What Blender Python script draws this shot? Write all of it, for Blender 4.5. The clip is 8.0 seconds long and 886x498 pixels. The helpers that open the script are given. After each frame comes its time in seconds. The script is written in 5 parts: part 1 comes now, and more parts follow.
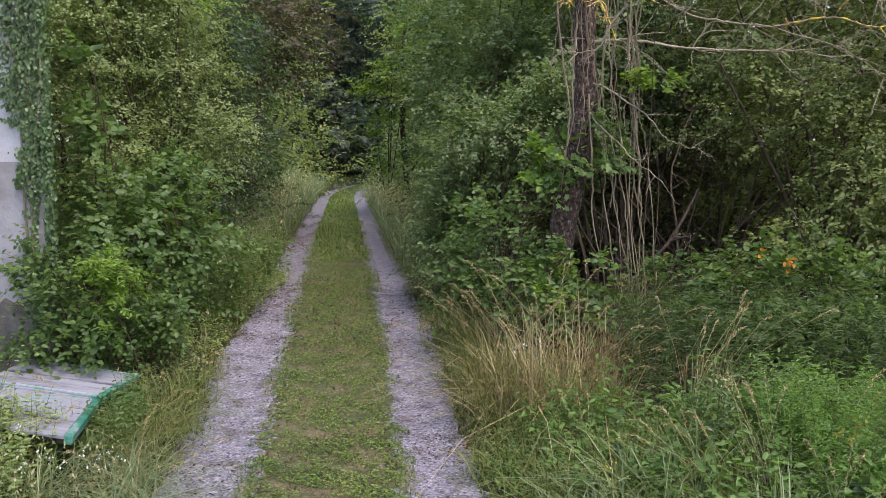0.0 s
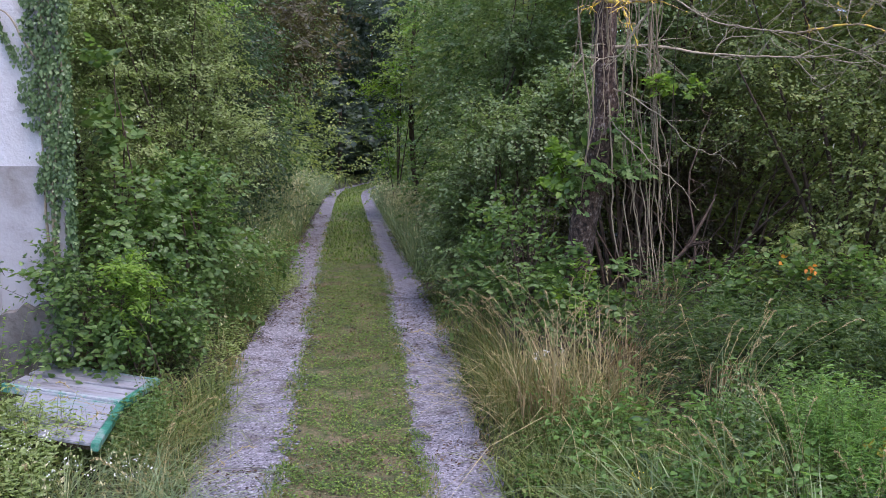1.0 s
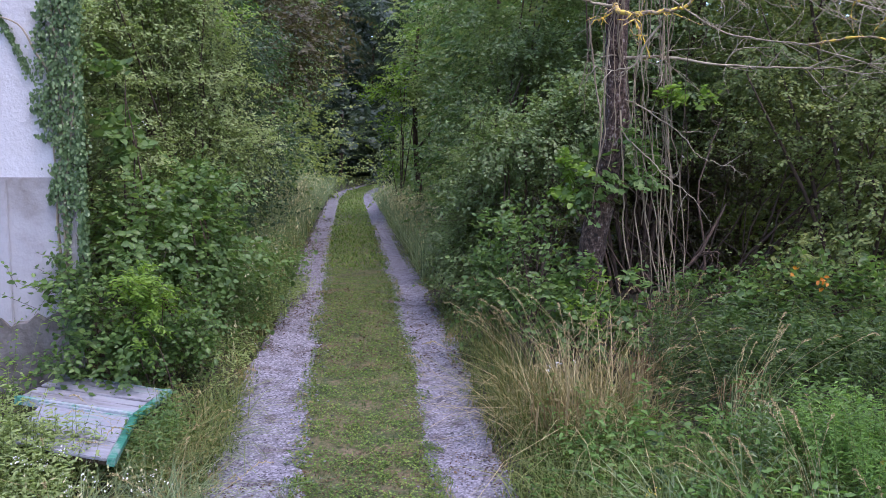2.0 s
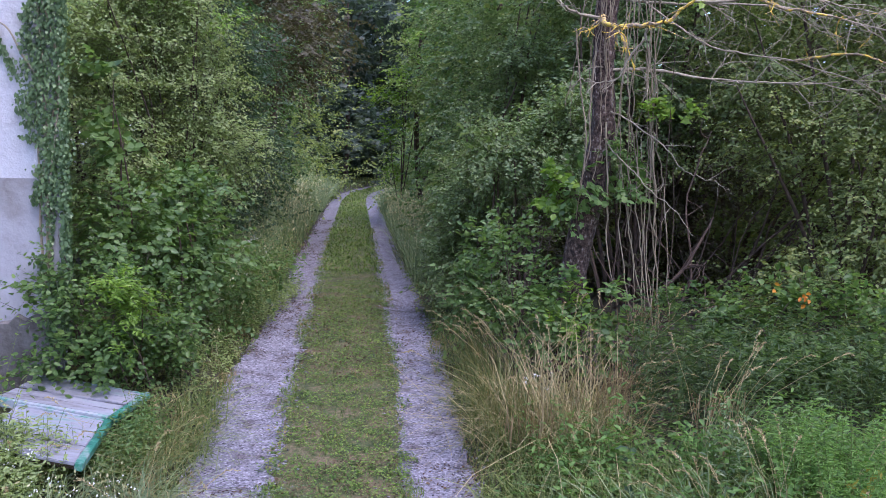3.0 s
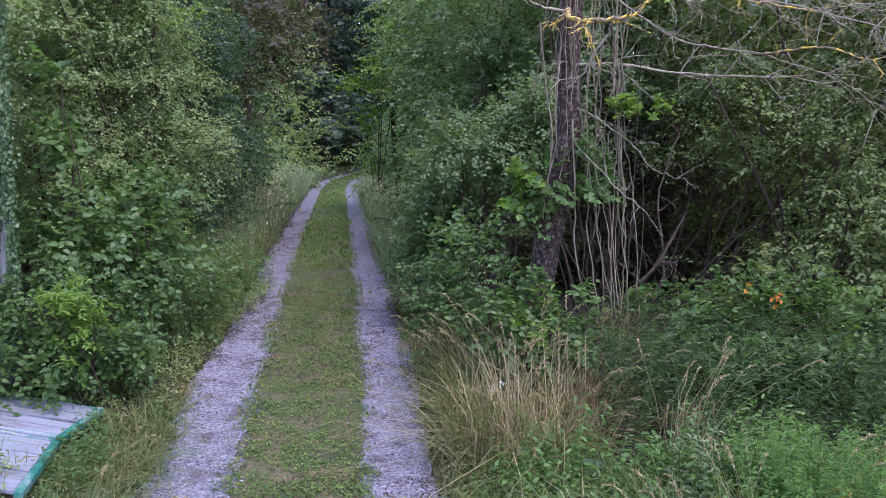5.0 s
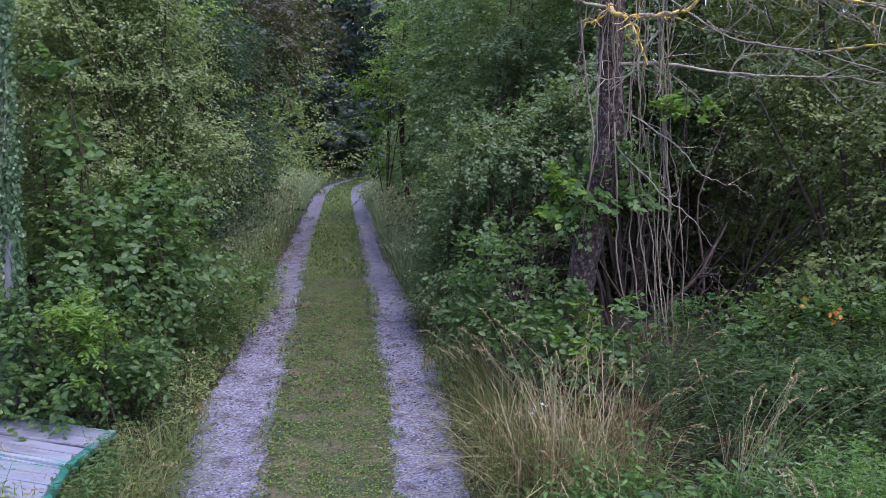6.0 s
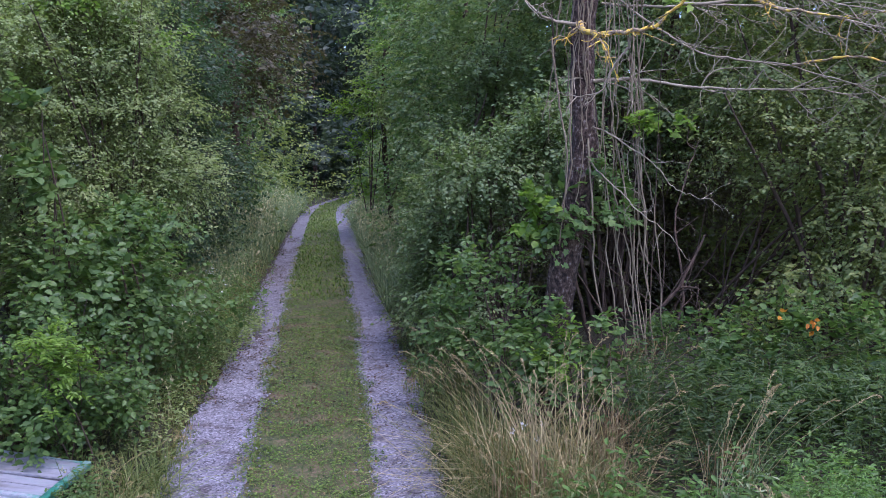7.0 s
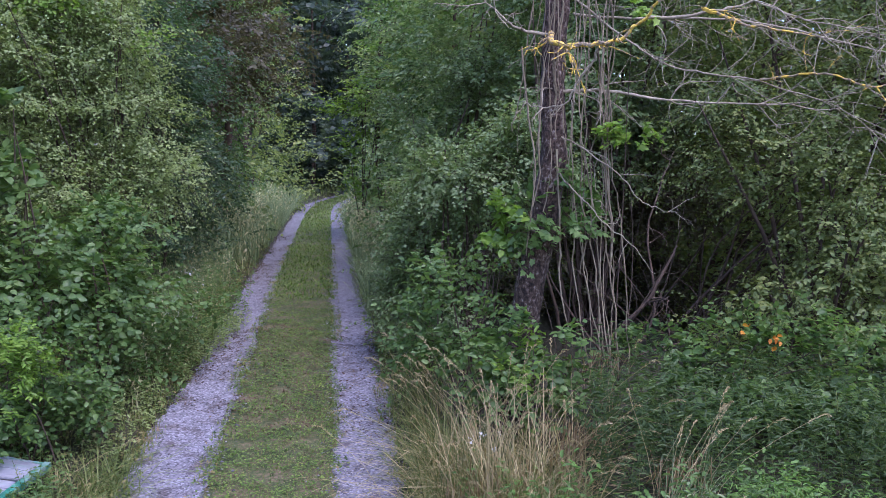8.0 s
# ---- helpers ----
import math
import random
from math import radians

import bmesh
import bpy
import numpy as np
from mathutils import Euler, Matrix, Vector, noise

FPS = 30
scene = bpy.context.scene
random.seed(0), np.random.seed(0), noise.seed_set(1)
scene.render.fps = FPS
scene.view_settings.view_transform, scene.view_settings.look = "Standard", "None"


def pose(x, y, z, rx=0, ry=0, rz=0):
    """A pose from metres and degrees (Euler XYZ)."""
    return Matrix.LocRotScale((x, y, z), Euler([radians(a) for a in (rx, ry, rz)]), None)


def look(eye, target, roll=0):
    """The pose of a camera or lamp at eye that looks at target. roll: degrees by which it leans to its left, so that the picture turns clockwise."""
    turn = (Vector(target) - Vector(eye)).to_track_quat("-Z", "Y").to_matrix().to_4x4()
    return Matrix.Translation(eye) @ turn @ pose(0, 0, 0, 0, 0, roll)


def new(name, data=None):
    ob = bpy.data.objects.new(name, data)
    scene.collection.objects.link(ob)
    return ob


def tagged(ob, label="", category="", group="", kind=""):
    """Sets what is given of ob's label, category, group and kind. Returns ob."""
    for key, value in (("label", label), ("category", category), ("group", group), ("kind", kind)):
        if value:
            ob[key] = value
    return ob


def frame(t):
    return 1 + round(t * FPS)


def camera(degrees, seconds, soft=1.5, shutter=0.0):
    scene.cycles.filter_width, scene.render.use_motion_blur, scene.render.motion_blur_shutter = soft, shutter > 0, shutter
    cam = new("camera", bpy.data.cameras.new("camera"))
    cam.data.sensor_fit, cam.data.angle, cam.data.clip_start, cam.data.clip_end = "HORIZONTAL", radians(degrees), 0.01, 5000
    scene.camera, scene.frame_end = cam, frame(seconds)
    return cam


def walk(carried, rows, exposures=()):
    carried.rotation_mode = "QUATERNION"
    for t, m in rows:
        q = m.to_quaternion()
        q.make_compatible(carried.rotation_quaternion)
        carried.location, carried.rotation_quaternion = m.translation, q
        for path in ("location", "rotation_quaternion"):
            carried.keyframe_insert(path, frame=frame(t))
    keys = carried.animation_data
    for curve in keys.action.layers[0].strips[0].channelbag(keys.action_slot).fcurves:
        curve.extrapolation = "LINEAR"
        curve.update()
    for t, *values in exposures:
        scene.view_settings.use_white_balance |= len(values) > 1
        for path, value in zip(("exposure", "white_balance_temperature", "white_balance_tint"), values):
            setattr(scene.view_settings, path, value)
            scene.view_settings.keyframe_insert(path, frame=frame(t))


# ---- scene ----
cam = camera(55.0, 8.0, 0.82)
METRES, EYE, TILT, LEAN, TURN = 2.5, 2.04, -6.0, 0.0, 0.0
ROWS = [
    (0.0, 0.0, 0.0, 0.0, 0.0, 0.0, -0.0),
    (0.5, -0.0246, 0.0014, 0.011, 0.1, -0.07, -0.09),
    (1.0, -0.0612, 0.0015, 0.0255, 0.22, -0.1, -0.19),
    (2.5, -0.1066, 0.0026, 0.0802, 0.24, -0.08, -0.21),
    (3.0, -0.0138, 0.0058, 0.0908, 0.66, 0.05, -1.38),
    (3.5, 0.1483, 0.0009, 0.1109, -0.29, 0.09, 0.86),
    (4.0, 0.1754, 0.0014, 0.1218, -0.85, -0.03, 1.2),
    (4.5, 0.1224, 0.0123, 0.1348, -0.54, 0.18, -0.08),
    (6.0, -0.0491, 0.2931, 0.1803, -0.32, -0.72, -0.51),
    (6.5, -0.0292, 0.2994, 0.1794, -0.29, 0.12, -0.72),
    (7.0, -0.0089, 0.3025, 0.1917, -1.1, 0.4, 0.85),
    (7.5, -0.0041, 0.302, 0.2114, -1.13, 0.42, -0.11),
    (8.0, 0.1081, 0.2976, 0.2233, -1.04, 0.29, -0.28),
]
START = pose(0, 0, EYE, TILT, LEAN, TURN)
PATH = [(t, START @ pose(METRES * x, METRES * y, METRES * z, 90 + pitch, roll, yaw)) for t, x, y, z, yaw, pitch, roll in ROWS]
PATH += [(4.7, look((0.245, 0.128, 2.395), (0.255, 2.113, 2.152), 0.5)), (5.8, look((-0.074, 0.755, 2.437), (-0.062, 2.739, 2.190), 0.5))]
walk(cam, sorted(PATH, key=lambda row: row[0]), exposures=[(0.0, 0.46, 6600, 20), (0.5, 0.48, 6200, 22), (1.2, 0.48, 5950, 24), (2.3, 0.51, 5700, 28), (4.7, 0.56, 5450, 30), (5.9, 0.33, 5400, 31), (6.6, 0.32, 5400, 31), (7.2, 0.43, 5350, 32), (8.0, 0.52, 5350, 32)])

# ---- light ----
SUN_EL, SUN_AZ = 66.0, 140.0
world = bpy.data.worlds.new("sky")
scene.world = world
world.use_nodes = True
wt = world.node_tree
sky = wt.nodes.new("ShaderNodeTexSky")
sky.sky_type, sky.sun_disc = "NISHITA", False
sky.sun_elevation, sky.sun_rotation = radians(SUN_EL), radians(SUN_AZ)
sky.air_density, sky.dust_density = 1.0, 2.5
wt.links.new(sky.outputs["Color"], wt.nodes["Background"].inputs["Color"])
wt.nodes["Background"].inputs["Strength"].default_value = 0.3
sun = new("sun", bpy.data.lights.new("sun", "SUN"))
sun.data.energy, sun.data.angle, sun.data.color = 1.5, radians(30), (1.0, 0.95, 0.86)
sun.matrix_world = look((0, 0, 0), (-math.sin(radians(SUN_AZ)) * math.cos(radians(SUN_EL)), -math.cos(radians(SUN_AZ)) * math.cos(radians(SUN_EL)), -math.sin(radians(SUN_EL))))

rng = np.random.default_rng(11)


# ---- materials ----
def nodes_of(name):
    m = bpy.data.materials.new(name)
    m.use_nodes = True
    t = m.node_tree
    return m, t, t.nodes, t.links, t.nodes["Principled BSDF"]


def ramp(nodes, stops):
    r = nodes.new("ShaderNodeValToRGB")
    e = r.color_ramp.elements
    while len(e) < len(stops):
        e.new(0.5)
    for el, (p, c) in zip(e, stops):
        el.position, el.color = p, (*c, 1)
    return r


def leaf_material(name, stops, rough=0.4, through_light=0.42, patch=0.62, patch_scale=1.6):
    """Foliage: a hue for every leaf, drifting over half-metre patches, glossy cuticle and some light through the blade."""
    m, t, nodes, links, p = nodes_of(name)
    geo = nodes.new("ShaderNodeNewGeometry")
    tc = nodes.new("ShaderNodeTexCoord")
    nz = nodes.new("ShaderNodeTexNoise")
    nz.inputs["Scale"].default_value = patch_scale
    nz.inputs["Detail"].default_value = 3
    links.new(tc.outputs["Object"], nz.inputs["Vector"])
    mix = nodes.new("ShaderNodeMix")
    mix.inputs["Factor"].default_value = patch
    links.new(geo.outputs["Random Per Island"], mix.inputs["A"])
    links.new(nz.outputs["Fac"], mix.inputs["B"])
    r = ramp(nodes, stops)
    links.new(mix.outputs["Result"], r.inputs["Fac"])
    links.new(r.outputs["Color"], p.inputs["Base Color"])
    p.inputs["Roughness"].default_value = rough
    p.inputs["Specular IOR Level"].default_value = 0.33
    tr = nodes.new("ShaderNodeBsdfTranslucent")
    br = nodes.new("ShaderNodeMix")
    br.data_type, br.blend_type = "RGBA", "MULTIPLY"
    br.inputs["Factor"].default_value = 1.0
    br.inputs["B"].default_value = (1.4, 1.5, 0.75, 1)
    links.new(r.outputs["Color"], br.inputs["A"])
    links.new(br.outputs["Result"], tr.inputs["Color"])
    ms = nodes.new("ShaderNodeMixShader")
    ms.inputs["Fac"].default_value = through_light
    links.new(p.outputs["BSDF"], ms.inputs[1])
    links.new(tr.outputs["BSDF"], ms.inputs[2])
    links.new(ms.outputs["Shader"], nodes["Material Output"].inputs["Surface"])
    return m


def surface_material(name, stops, scale=8.0, detail=6.0, rough=0.85, bump=0.4, bump_scale=60.0, big=0.0, stretch=(1, 1, 1)):
    """A weathered surface: colour by noise at two scales, with fine relief."""
    m, t, nodes, links, p = nodes_of(name)
    tc = nodes.new("ShaderNodeTexCoord")
    mp = nodes.new("ShaderNodeMapping")
    mp.inputs["Scale"].default_value = stretch
    links.new(tc.outputs["Object"], mp.inputs["Vector"])
    a = nodes.new("ShaderNodeTexNoise")
    a.inputs["Scale"].default_value, a.inputs["Detail"].default_value = scale, detail
    a.inputs["Roughness"].default_value = 0.65
    b = nodes.new("ShaderNodeTexNoise")
    b.inputs["Scale"].default_value, b.inputs["Detail"].default_value = scale * 0.15, 3
    for n in (a, b):
        links.new(mp.outputs["Vector"], n.inputs["Vector"])
    mix = nodes.new("ShaderNodeMix")
    mix.inputs["Factor"].default_value = big
    links.new(a.outputs["Fac"], mix.inputs["A"])
    links.new(b.outputs["Fac"], mix.inputs["B"])
    r = ramp(nodes, stops)
    links.new(mix.outputs["Result"], r.inputs["Fac"])
    links.new(r.outputs["Color"], p.inputs["Base Color"])
    p.inputs["Roughness"].default_value = rough
    c = nodes.new("ShaderNodeTexNoise")
    c.inputs["Scale"].default_value, c.inputs["Detail"].default_value = bump_scale, 5
    links.new(mp.outputs["Vector"], c.inputs["Vector"])
    bp = nodes.new("ShaderNodeBump")
    bp.inputs["Strength"].default_value, bp.inputs["Distance"].default_value = bump, 0.02
    links.new(c.outputs["Fac"], bp.inputs["Height"])
    links.new(bp.outputs["Normal"], p.inputs["Normal"])
    return m


def island_material(name, stops, rough=0.8):
    m, t, nodes, links, p = nodes_of(name)
    geo = nodes.new("ShaderNodeNewGeometry")
    r = ramp(nodes, stops)
    links.new(geo.outputs["Random Per Island"], r.inputs["Fac"])
    links.new(r.outputs["Color"], p.inputs["Base Color"])
    p.inputs["Roughness"].default_value = rough
    return m


def gravel_material():
    m, t, nodes, links, p = nodes_of("crushed_gravel")
    tc = nodes.new("ShaderNodeTexCoord")
    v = nodes.new("ShaderNodeTexVoronoi")
    v.inputs["Scale"].default_value = 62
    n1 = nodes.new("ShaderNodeTexNoise")
    n1.inputs["Scale"].default_value, n1.inputs["Detail"].default_value = 5.0, 8
    for n in (v, n1):
        links.new(tc.outputs["Object"], n.inputs["Vector"])
    cells = ramp(nodes, [(0.0, (0.05, 0.046, 0.051)), (0.2, (0.132, 0.124, 0.144)), (0.7, (0.208, 0.197, 0.23)), (1.0, (0.34, 0.326, 0.37))])
    sep = nodes.new("ShaderNodeSeparateColor")
    links.new(v.outputs["Color"], sep.inputs["Color"])
    links.new(sep.outputs["Red"], cells.inputs["Fac"])
    dirt = ramp(nodes, [(0.32, (0.55, 0.49, 0.45)), (0.5, (1, 1, 1))])
    links.new(n1.outputs["Fac"], dirt.inputs["Fac"])
    mul = nodes.new("ShaderNodeMix")
    mul.data_type, mul.blend_type = "RGBA", "MULTIPLY"
    mul.inputs["Factor"].default_value = 1.0
    links.new(cells.outputs["Color"], mul.inputs["A"])
    links.new(dirt.outputs["Color"], mul.inputs["B"])
    links.new(mul.outputs["Result"], p.inputs["Base Color"])
    p.inputs["Roughness"].default_value = 0.9
    bp = nodes.new("ShaderNodeBump")
    bp.inputs["Strength"].default_value, bp.inputs["Distance"].default_value = 0.55, 0.012
    bp.invert = True
    links.new(v.outputs["Distance"], bp.inputs["Height"])
    links.new(bp.outputs["Normal"], p.inputs["Normal"])
    return m


GRAVEL = gravel_material()
STONE = island_material("stone_chips", [(0.0, (0.04032, 0.03494, 0.03775)), (0.3, (0.1277, 0.1176, 0.1373)), (0.75, (0.2284, 0.215, 0.2539)), (1.0, (0.4166, 0.4032, 0.4324))], 0.85)
SOIL = surface_material("soil", [(0.3, (0.022, 0.02, 0.011)), (0.5, (0.04, 0.038, 0.018)), (0.7, (0.07, 0.06, 0.03))], 5, 6, 0.95, 0.6, 40, 0.4)
TURF = surface_material("thin_turf", [(0.36, (0.03, 0.046, 0.014)), (0.48, (0.075, 0.09, 0.028)), (0.55, (0.13, 0.105, 0.052)), (0.66, (0.2, 0.14, 0.088))], 26, 8, 0.95, 1.0, 70, 0.4)
PLASTER = surface_material("old_whitewash", [(0.3, (0.36, 0.342, 0.342)), (0.42, (0.516, 0.504, 0.516)), (0.65, (0.6, 0.6, 0.618))], 3.5, 8, 0.9, 0.5, 30, 0.35)
PLINTH = surface_material("grey_render", [(0.33, (0.12, 0.1, 0.085)), (0.4, (0.25, 0.235, 0.225)), (0.52, (0.36, 0.35, 0.36)), (0.7, (0.42, 0.415, 0.43))], 3.2, 9, 0.92, 0.35, 26, 0.55)
DAMP = surface_material("damp_wall_base", [(0.34, (0.06, 0.05, 0.04)), (0.45, (0.13, 0.115, 0.1)), (0.56, (0.2, 0.185, 0.175)), (0.68, (0.27, 0.255, 0.25))], 5, 9, 0.95, 0.9, 22, 0.5)
ROOF = surface_material("old_roof_tile", [(0.3, (0.16, 0.07, 0.045)), (0.7, (0.3, 0.14, 0.09))], 6, 5, 0.85)
BARK = surface_material("flaky_bark", [(0.4, (0.01683, 0.01048, 0.007293)), (0.49, (0.06502, 0.03894, 0.02652)), (0.56, (0.1147, 0.07488, 0.05437)), (0.63, (0.2601, 0.2246, 0.1923))], 44, 8, 0.9, 1.0, 70, 0.15, (0.75, 0.78, 0.546))
TWIG = surface_material("grey_twig", [(0.3, (0.1659, 0.1344, 0.0874)), (0.5, (0.3026, 0.2544, 0.1748)), (0.7, (0.4587, 0.3936, 0.276))], 12, 5, 0.9, 0.5, 60, 0.3)
DARKTWIG = surface_material("dark_twig", [(0.3, (0.04025, 0.026, 0.018)), (0.7, (0.115, 0.075, 0.0495))], 10, 4, 0.9)
VINE = surface_material("vine_bark", [(0.3, (0.12, 0.09, 0.055)), (0.5, (0.22, 0.175, 0.11)), (0.7, (0.36, 0.3, 0.19))], 20, 5, 0.9, 0.8, 80, 0.2, (1, 1, 0.2))
# Yellow lichen, brightened in colour to carry the warm evening sun as well.
SUNLIT_LICHEN = surface_material("sunlit_lichen_bark", [(0.4, (0.2, 0.15, 0.1)), (0.49, (0.34, 0.26, 0.15)), (0.54, (0.72, 0.47, 0.05)), (0.66, (0.8, 0.62, 0.13))], 16, 6, 0.9, 0.9, 60, 0.25)
BOARD = surface_material("worn_white_board", [(0.34, (0.0888, 0.0814, 0.0777)), (0.42, (0.1998, 0.1961, 0.2109)), (0.53, (0.2738, 0.2738, 0.3108)), (0.6, (0.2442, 0.2812, 0.2886)), (0.67, (0.1184, 0.2368, 0.1998))], 9, 8, 0.7, 0.4, 40, 0.4, (0.37, 1.184, 0.74))
GREENPAINT = surface_material("green_paint", [(0.36, (0.02, 0.108, 0.072)), (0.47, (0.03, 0.198, 0.1305)), (0.54, (0.17, 0.27, 0.234)), (0.62, (0.3, 0.306, 0.306))], 11, 7, 0.55, 0.3, 40, 0.4)
WORNPAINT = surface_material("worn_green_paint", [(0.36, (0.04, 0.2, 0.14)), (0.46, (0.1, 0.28, 0.22)), (0.52, (0.28, 0.33, 0.34)), (0.62, (0.34, 0.35, 0.39))], 13, 7, 0.6, 0.3, 40, 0.4)

L_OLIVE = leaf_material("olive_leaf", [(0.15, (0.1376, 0.1687, 0.0732)), (0.5, (0.2552, 0.3192, 0.1263)), (0.8, (0.3337, 0.3994, 0.1693)), (1.0, (0.3651, 0.3836, 0.1859))])
L_MID = leaf_material("mid_green_leaf", [(0.15, (0.05846, 0.1056, 0.03531)), (0.5, (0.1169, 0.194, 0.05884)), (0.8, (0.1641, 0.2362, 0.07003)), (1.0, (0.2099, 0.2342, 0.07292))])
L_DARK = leaf_material("dark_leaf", [(0.15, (0.09419, 0.1304, 0.05056)), (0.5, (0.1879, 0.2416, 0.08656)), (0.8, (0.301, 0.3171, 0.09804)), (1.0, (0.4025, 0.3235, 0.1008))])
L_BRAMBLE = leaf_material("bramble_leaf", [(0.15, (0.042, 0.0812, 0.0252)), (0.5, (0.098, 0.168, 0.0476)), (0.8, (0.1749, 0.266, 0.07)), (1.0, (0.35, 0.406, 0.105))], 0.4)
L_LIGHT = leaf_material("fresh_leaf", [(0.15, (0.09338, 0.1624, 0.02422)), (0.5, (0.1608, 0.2661, 0.03634)), (0.85, (0.2545, 0.3589, 0.06056)), (1.0, (0.3734, 0.4163, 0.07267))])
L_IVY = leaf_material("ivy_leaf", [(0.15, (0.04009, 0.07266, 0.02578)), (0.5, (0.08685, 0.1453, 0.05273)), (0.8, (0.147, 0.2179, 0.08203)), (1.0, (0.294, 0.3487, 0.1172))], 0.35, 0.15)
# Pale tones hold the sky's sheen on glossy leaves, plus a little haze.
L_SILVER = leaf_material("pale_sheen_leaf", [(0.15, (0.08339, 0.1287, 0.05342)), (0.5, (0.1668, 0.2338, 0.09332)), (0.8, (0.2844, 0.3383, 0.1702)), (1.0, (0.2666, 0.2746, 0.15))], 0.4)
L_RUST = leaf_material("rusty_leaf", [(0.15, (0.0525, 0.0435, 0.0288)), (0.5, (0.09375, 0.0825, 0.0464)), (0.8, (0.12, 0.12, 0.0544)), (1.0, (0.2025, 0.165, 0.096))])
L_NETTLE = leaf_material("nettle_leaf", [(0.15, (0.05946, 0.1184, 0.03109)), (0.5, (0.1189, 0.2172, 0.0533)), (0.85, (0.2054, 0.3291, 0.08883)), (1.0, (0.3027, 0.4081, 0.0977))], 0.5)
# Distance haze is mixed into these greens: lifted and greyed towards blue.
L_FAR = leaf_material("hazy_far_leaf", [(0.15, (0.03494, 0.05253, 0.04283)), (0.5, (0.05826, 0.08376, 0.06118)), (0.85, (0.08696, 0.1158, 0.07924)), (1.0, (0.1283, 0.1469, 0.09803))])
L_PLUME = leaf_material("plume_leaf", [(0.15, (0.08208, 0.1554, 0.03997)), (0.5, (0.1459, 0.2608, 0.06662)), (0.85, (0.2189, 0.351, 0.0977)), (1.0, (0.301, 0.4011, 0.1155))], 0.55)
# Nettle tones again, darker and bluer, with the thicket's shade in the colour.
L_BLUEGREEN = leaf_material("shaded_nettle_leaf", [(0.15, (0.03475, 0.06175, 0.02298)), (0.5, (0.0695, 0.1123, 0.04104)), (0.85, (0.1158, 0.1684, 0.06156)), (1.0, (0.1853, 0.2245, 0.07387))], 0.5)
G_GREEN = leaf_material("green_blade", [(0.15, (0.072, 0.1092, 0.0285)), (0.5, (0.144, 0.1805, 0.05225)), (0.8, (0.24, 0.266, 0.09025)), (1.0, (0.4032, 0.38, 0.1805))], 0.5, 0.3, 0.4)
G_TURF = leaf_material("turf_blade", [(0.32, (0.032, 0.062, 0.015)), (0.45, (0.09, 0.15, 0.03)), (0.56, (0.17, 0.2, 0.05)), (0.66, (0.26, 0.19, 0.095))], 0.55, 0.25, 0.7, 3.2)
G_DRY = leaf_material("dry_blade", [(0.1, (0.2101, 0.1539, 0.07335)), (0.5, (0.3634, 0.2893, 0.1466)), (0.8, (0.5256, 0.4386, 0.2364)), (1.0, (0.3156, 0.2985, 0.1141))], 0.7, 0.2, 0.3)
G_BROWN = leaf_material("brown_stalk", [(0.1, (0.156, 0.0975, 0.0513)), (0.5, (0.288, 0.195, 0.108)), (0.8, (0.432, 0.325, 0.189)), (1.0, (0.36, 0.312, 0.135))], 0.75, 0.15, 0.3)
G_VERGE = leaf_material("verge_blade", [(0.15, (0.06, 0.085, 0.024)), (0.45, (0.13, 0.155, 0.045)), (0.62, (0.22, 0.205, 0.075)), (0.85, (0.3, 0.24, 0.115)), (1.0, (0.36, 0.28, 0.15))], 0.55, 0.25, 0.5, 2.4)
G_STRAW = leaf_material("pale_seed_head", [(0.1, (0.33, 0.3094, 0.1663)), (0.5, (0.495, 0.4588, 0.268)), (1.0, (0.66, 0.6189, 0.4066))], 0.7, 0.3, 0.4)
LITTER = leaf_material("leaf_litter", [(0.1, (0.036, 0.0186, 0.01116)), (0.5, (0.078, 0.0434, 0.0248)), (1.0, (0.18, 0.124, 0.062))], 0.8, 0.1, 0.2)
L_ORANGE = leaf_material("autumn_leaf", [(0.1, (0.3247, 0.07696, 0.0128)), (0.5, (0.5051, 0.1847, 0.0128)), (1.0, (0.5773, 0.3232, 0.032))], 0.5)
L_CLOVER = leaf_material("clover_leaf", [(0.15, (0.048, 0.1, 0.016)), (0.5, (0.12, 0.195, 0.034)), (0.8, (0.21, 0.275, 0.055)), (1.0, (0.34, 0.29, 0.1))], 0.5, 0.25, 0.5, 2.2)
# Deep green whose light end is dulled to stand for canopy shade and haze.
L_TEAL = leaf_material("deep_green_shaded_leaf", [(0.15, (0.03112, 0.06089, 0.03128)), (0.5, (0.06506, 0.1118, 0.05506)), (0.8, (0.07766, 0.1166, 0.05651)), (1.0, (0.08106, 0.09163, 0.04343))], 0.35)
L_YELLOW = leaf_material("yellowed_leaf", [(0.1, (0.18, 0.1674, 0.028)), (0.6, (0.3, 0.2666, 0.042)), (1.0, (0.33, 0.248, 0.056))], 0.5)
G_PALE = leaf_material("pale_green_blade", [(0.15, (0.1, 0.15, 0.075)), (0.5, (0.2, 0.26, 0.13)), (0.8, (0.32, 0.37, 0.2)), (1.0, (0.45, 0.44, 0.27))], 0.4, 0.3, 0.4)
PETAL = island_material("white_petal", [(0.0, (0.54, 0.54, 0.4752)), (1.0, (0.615, 0.615, 0.576))], 0.7)
YELLOW = island_material("yellow_petal", [(0.0, (0.75, 0.55, 0.03)), (1.0, (0.85, 0.7, 0.05))], 0.6)


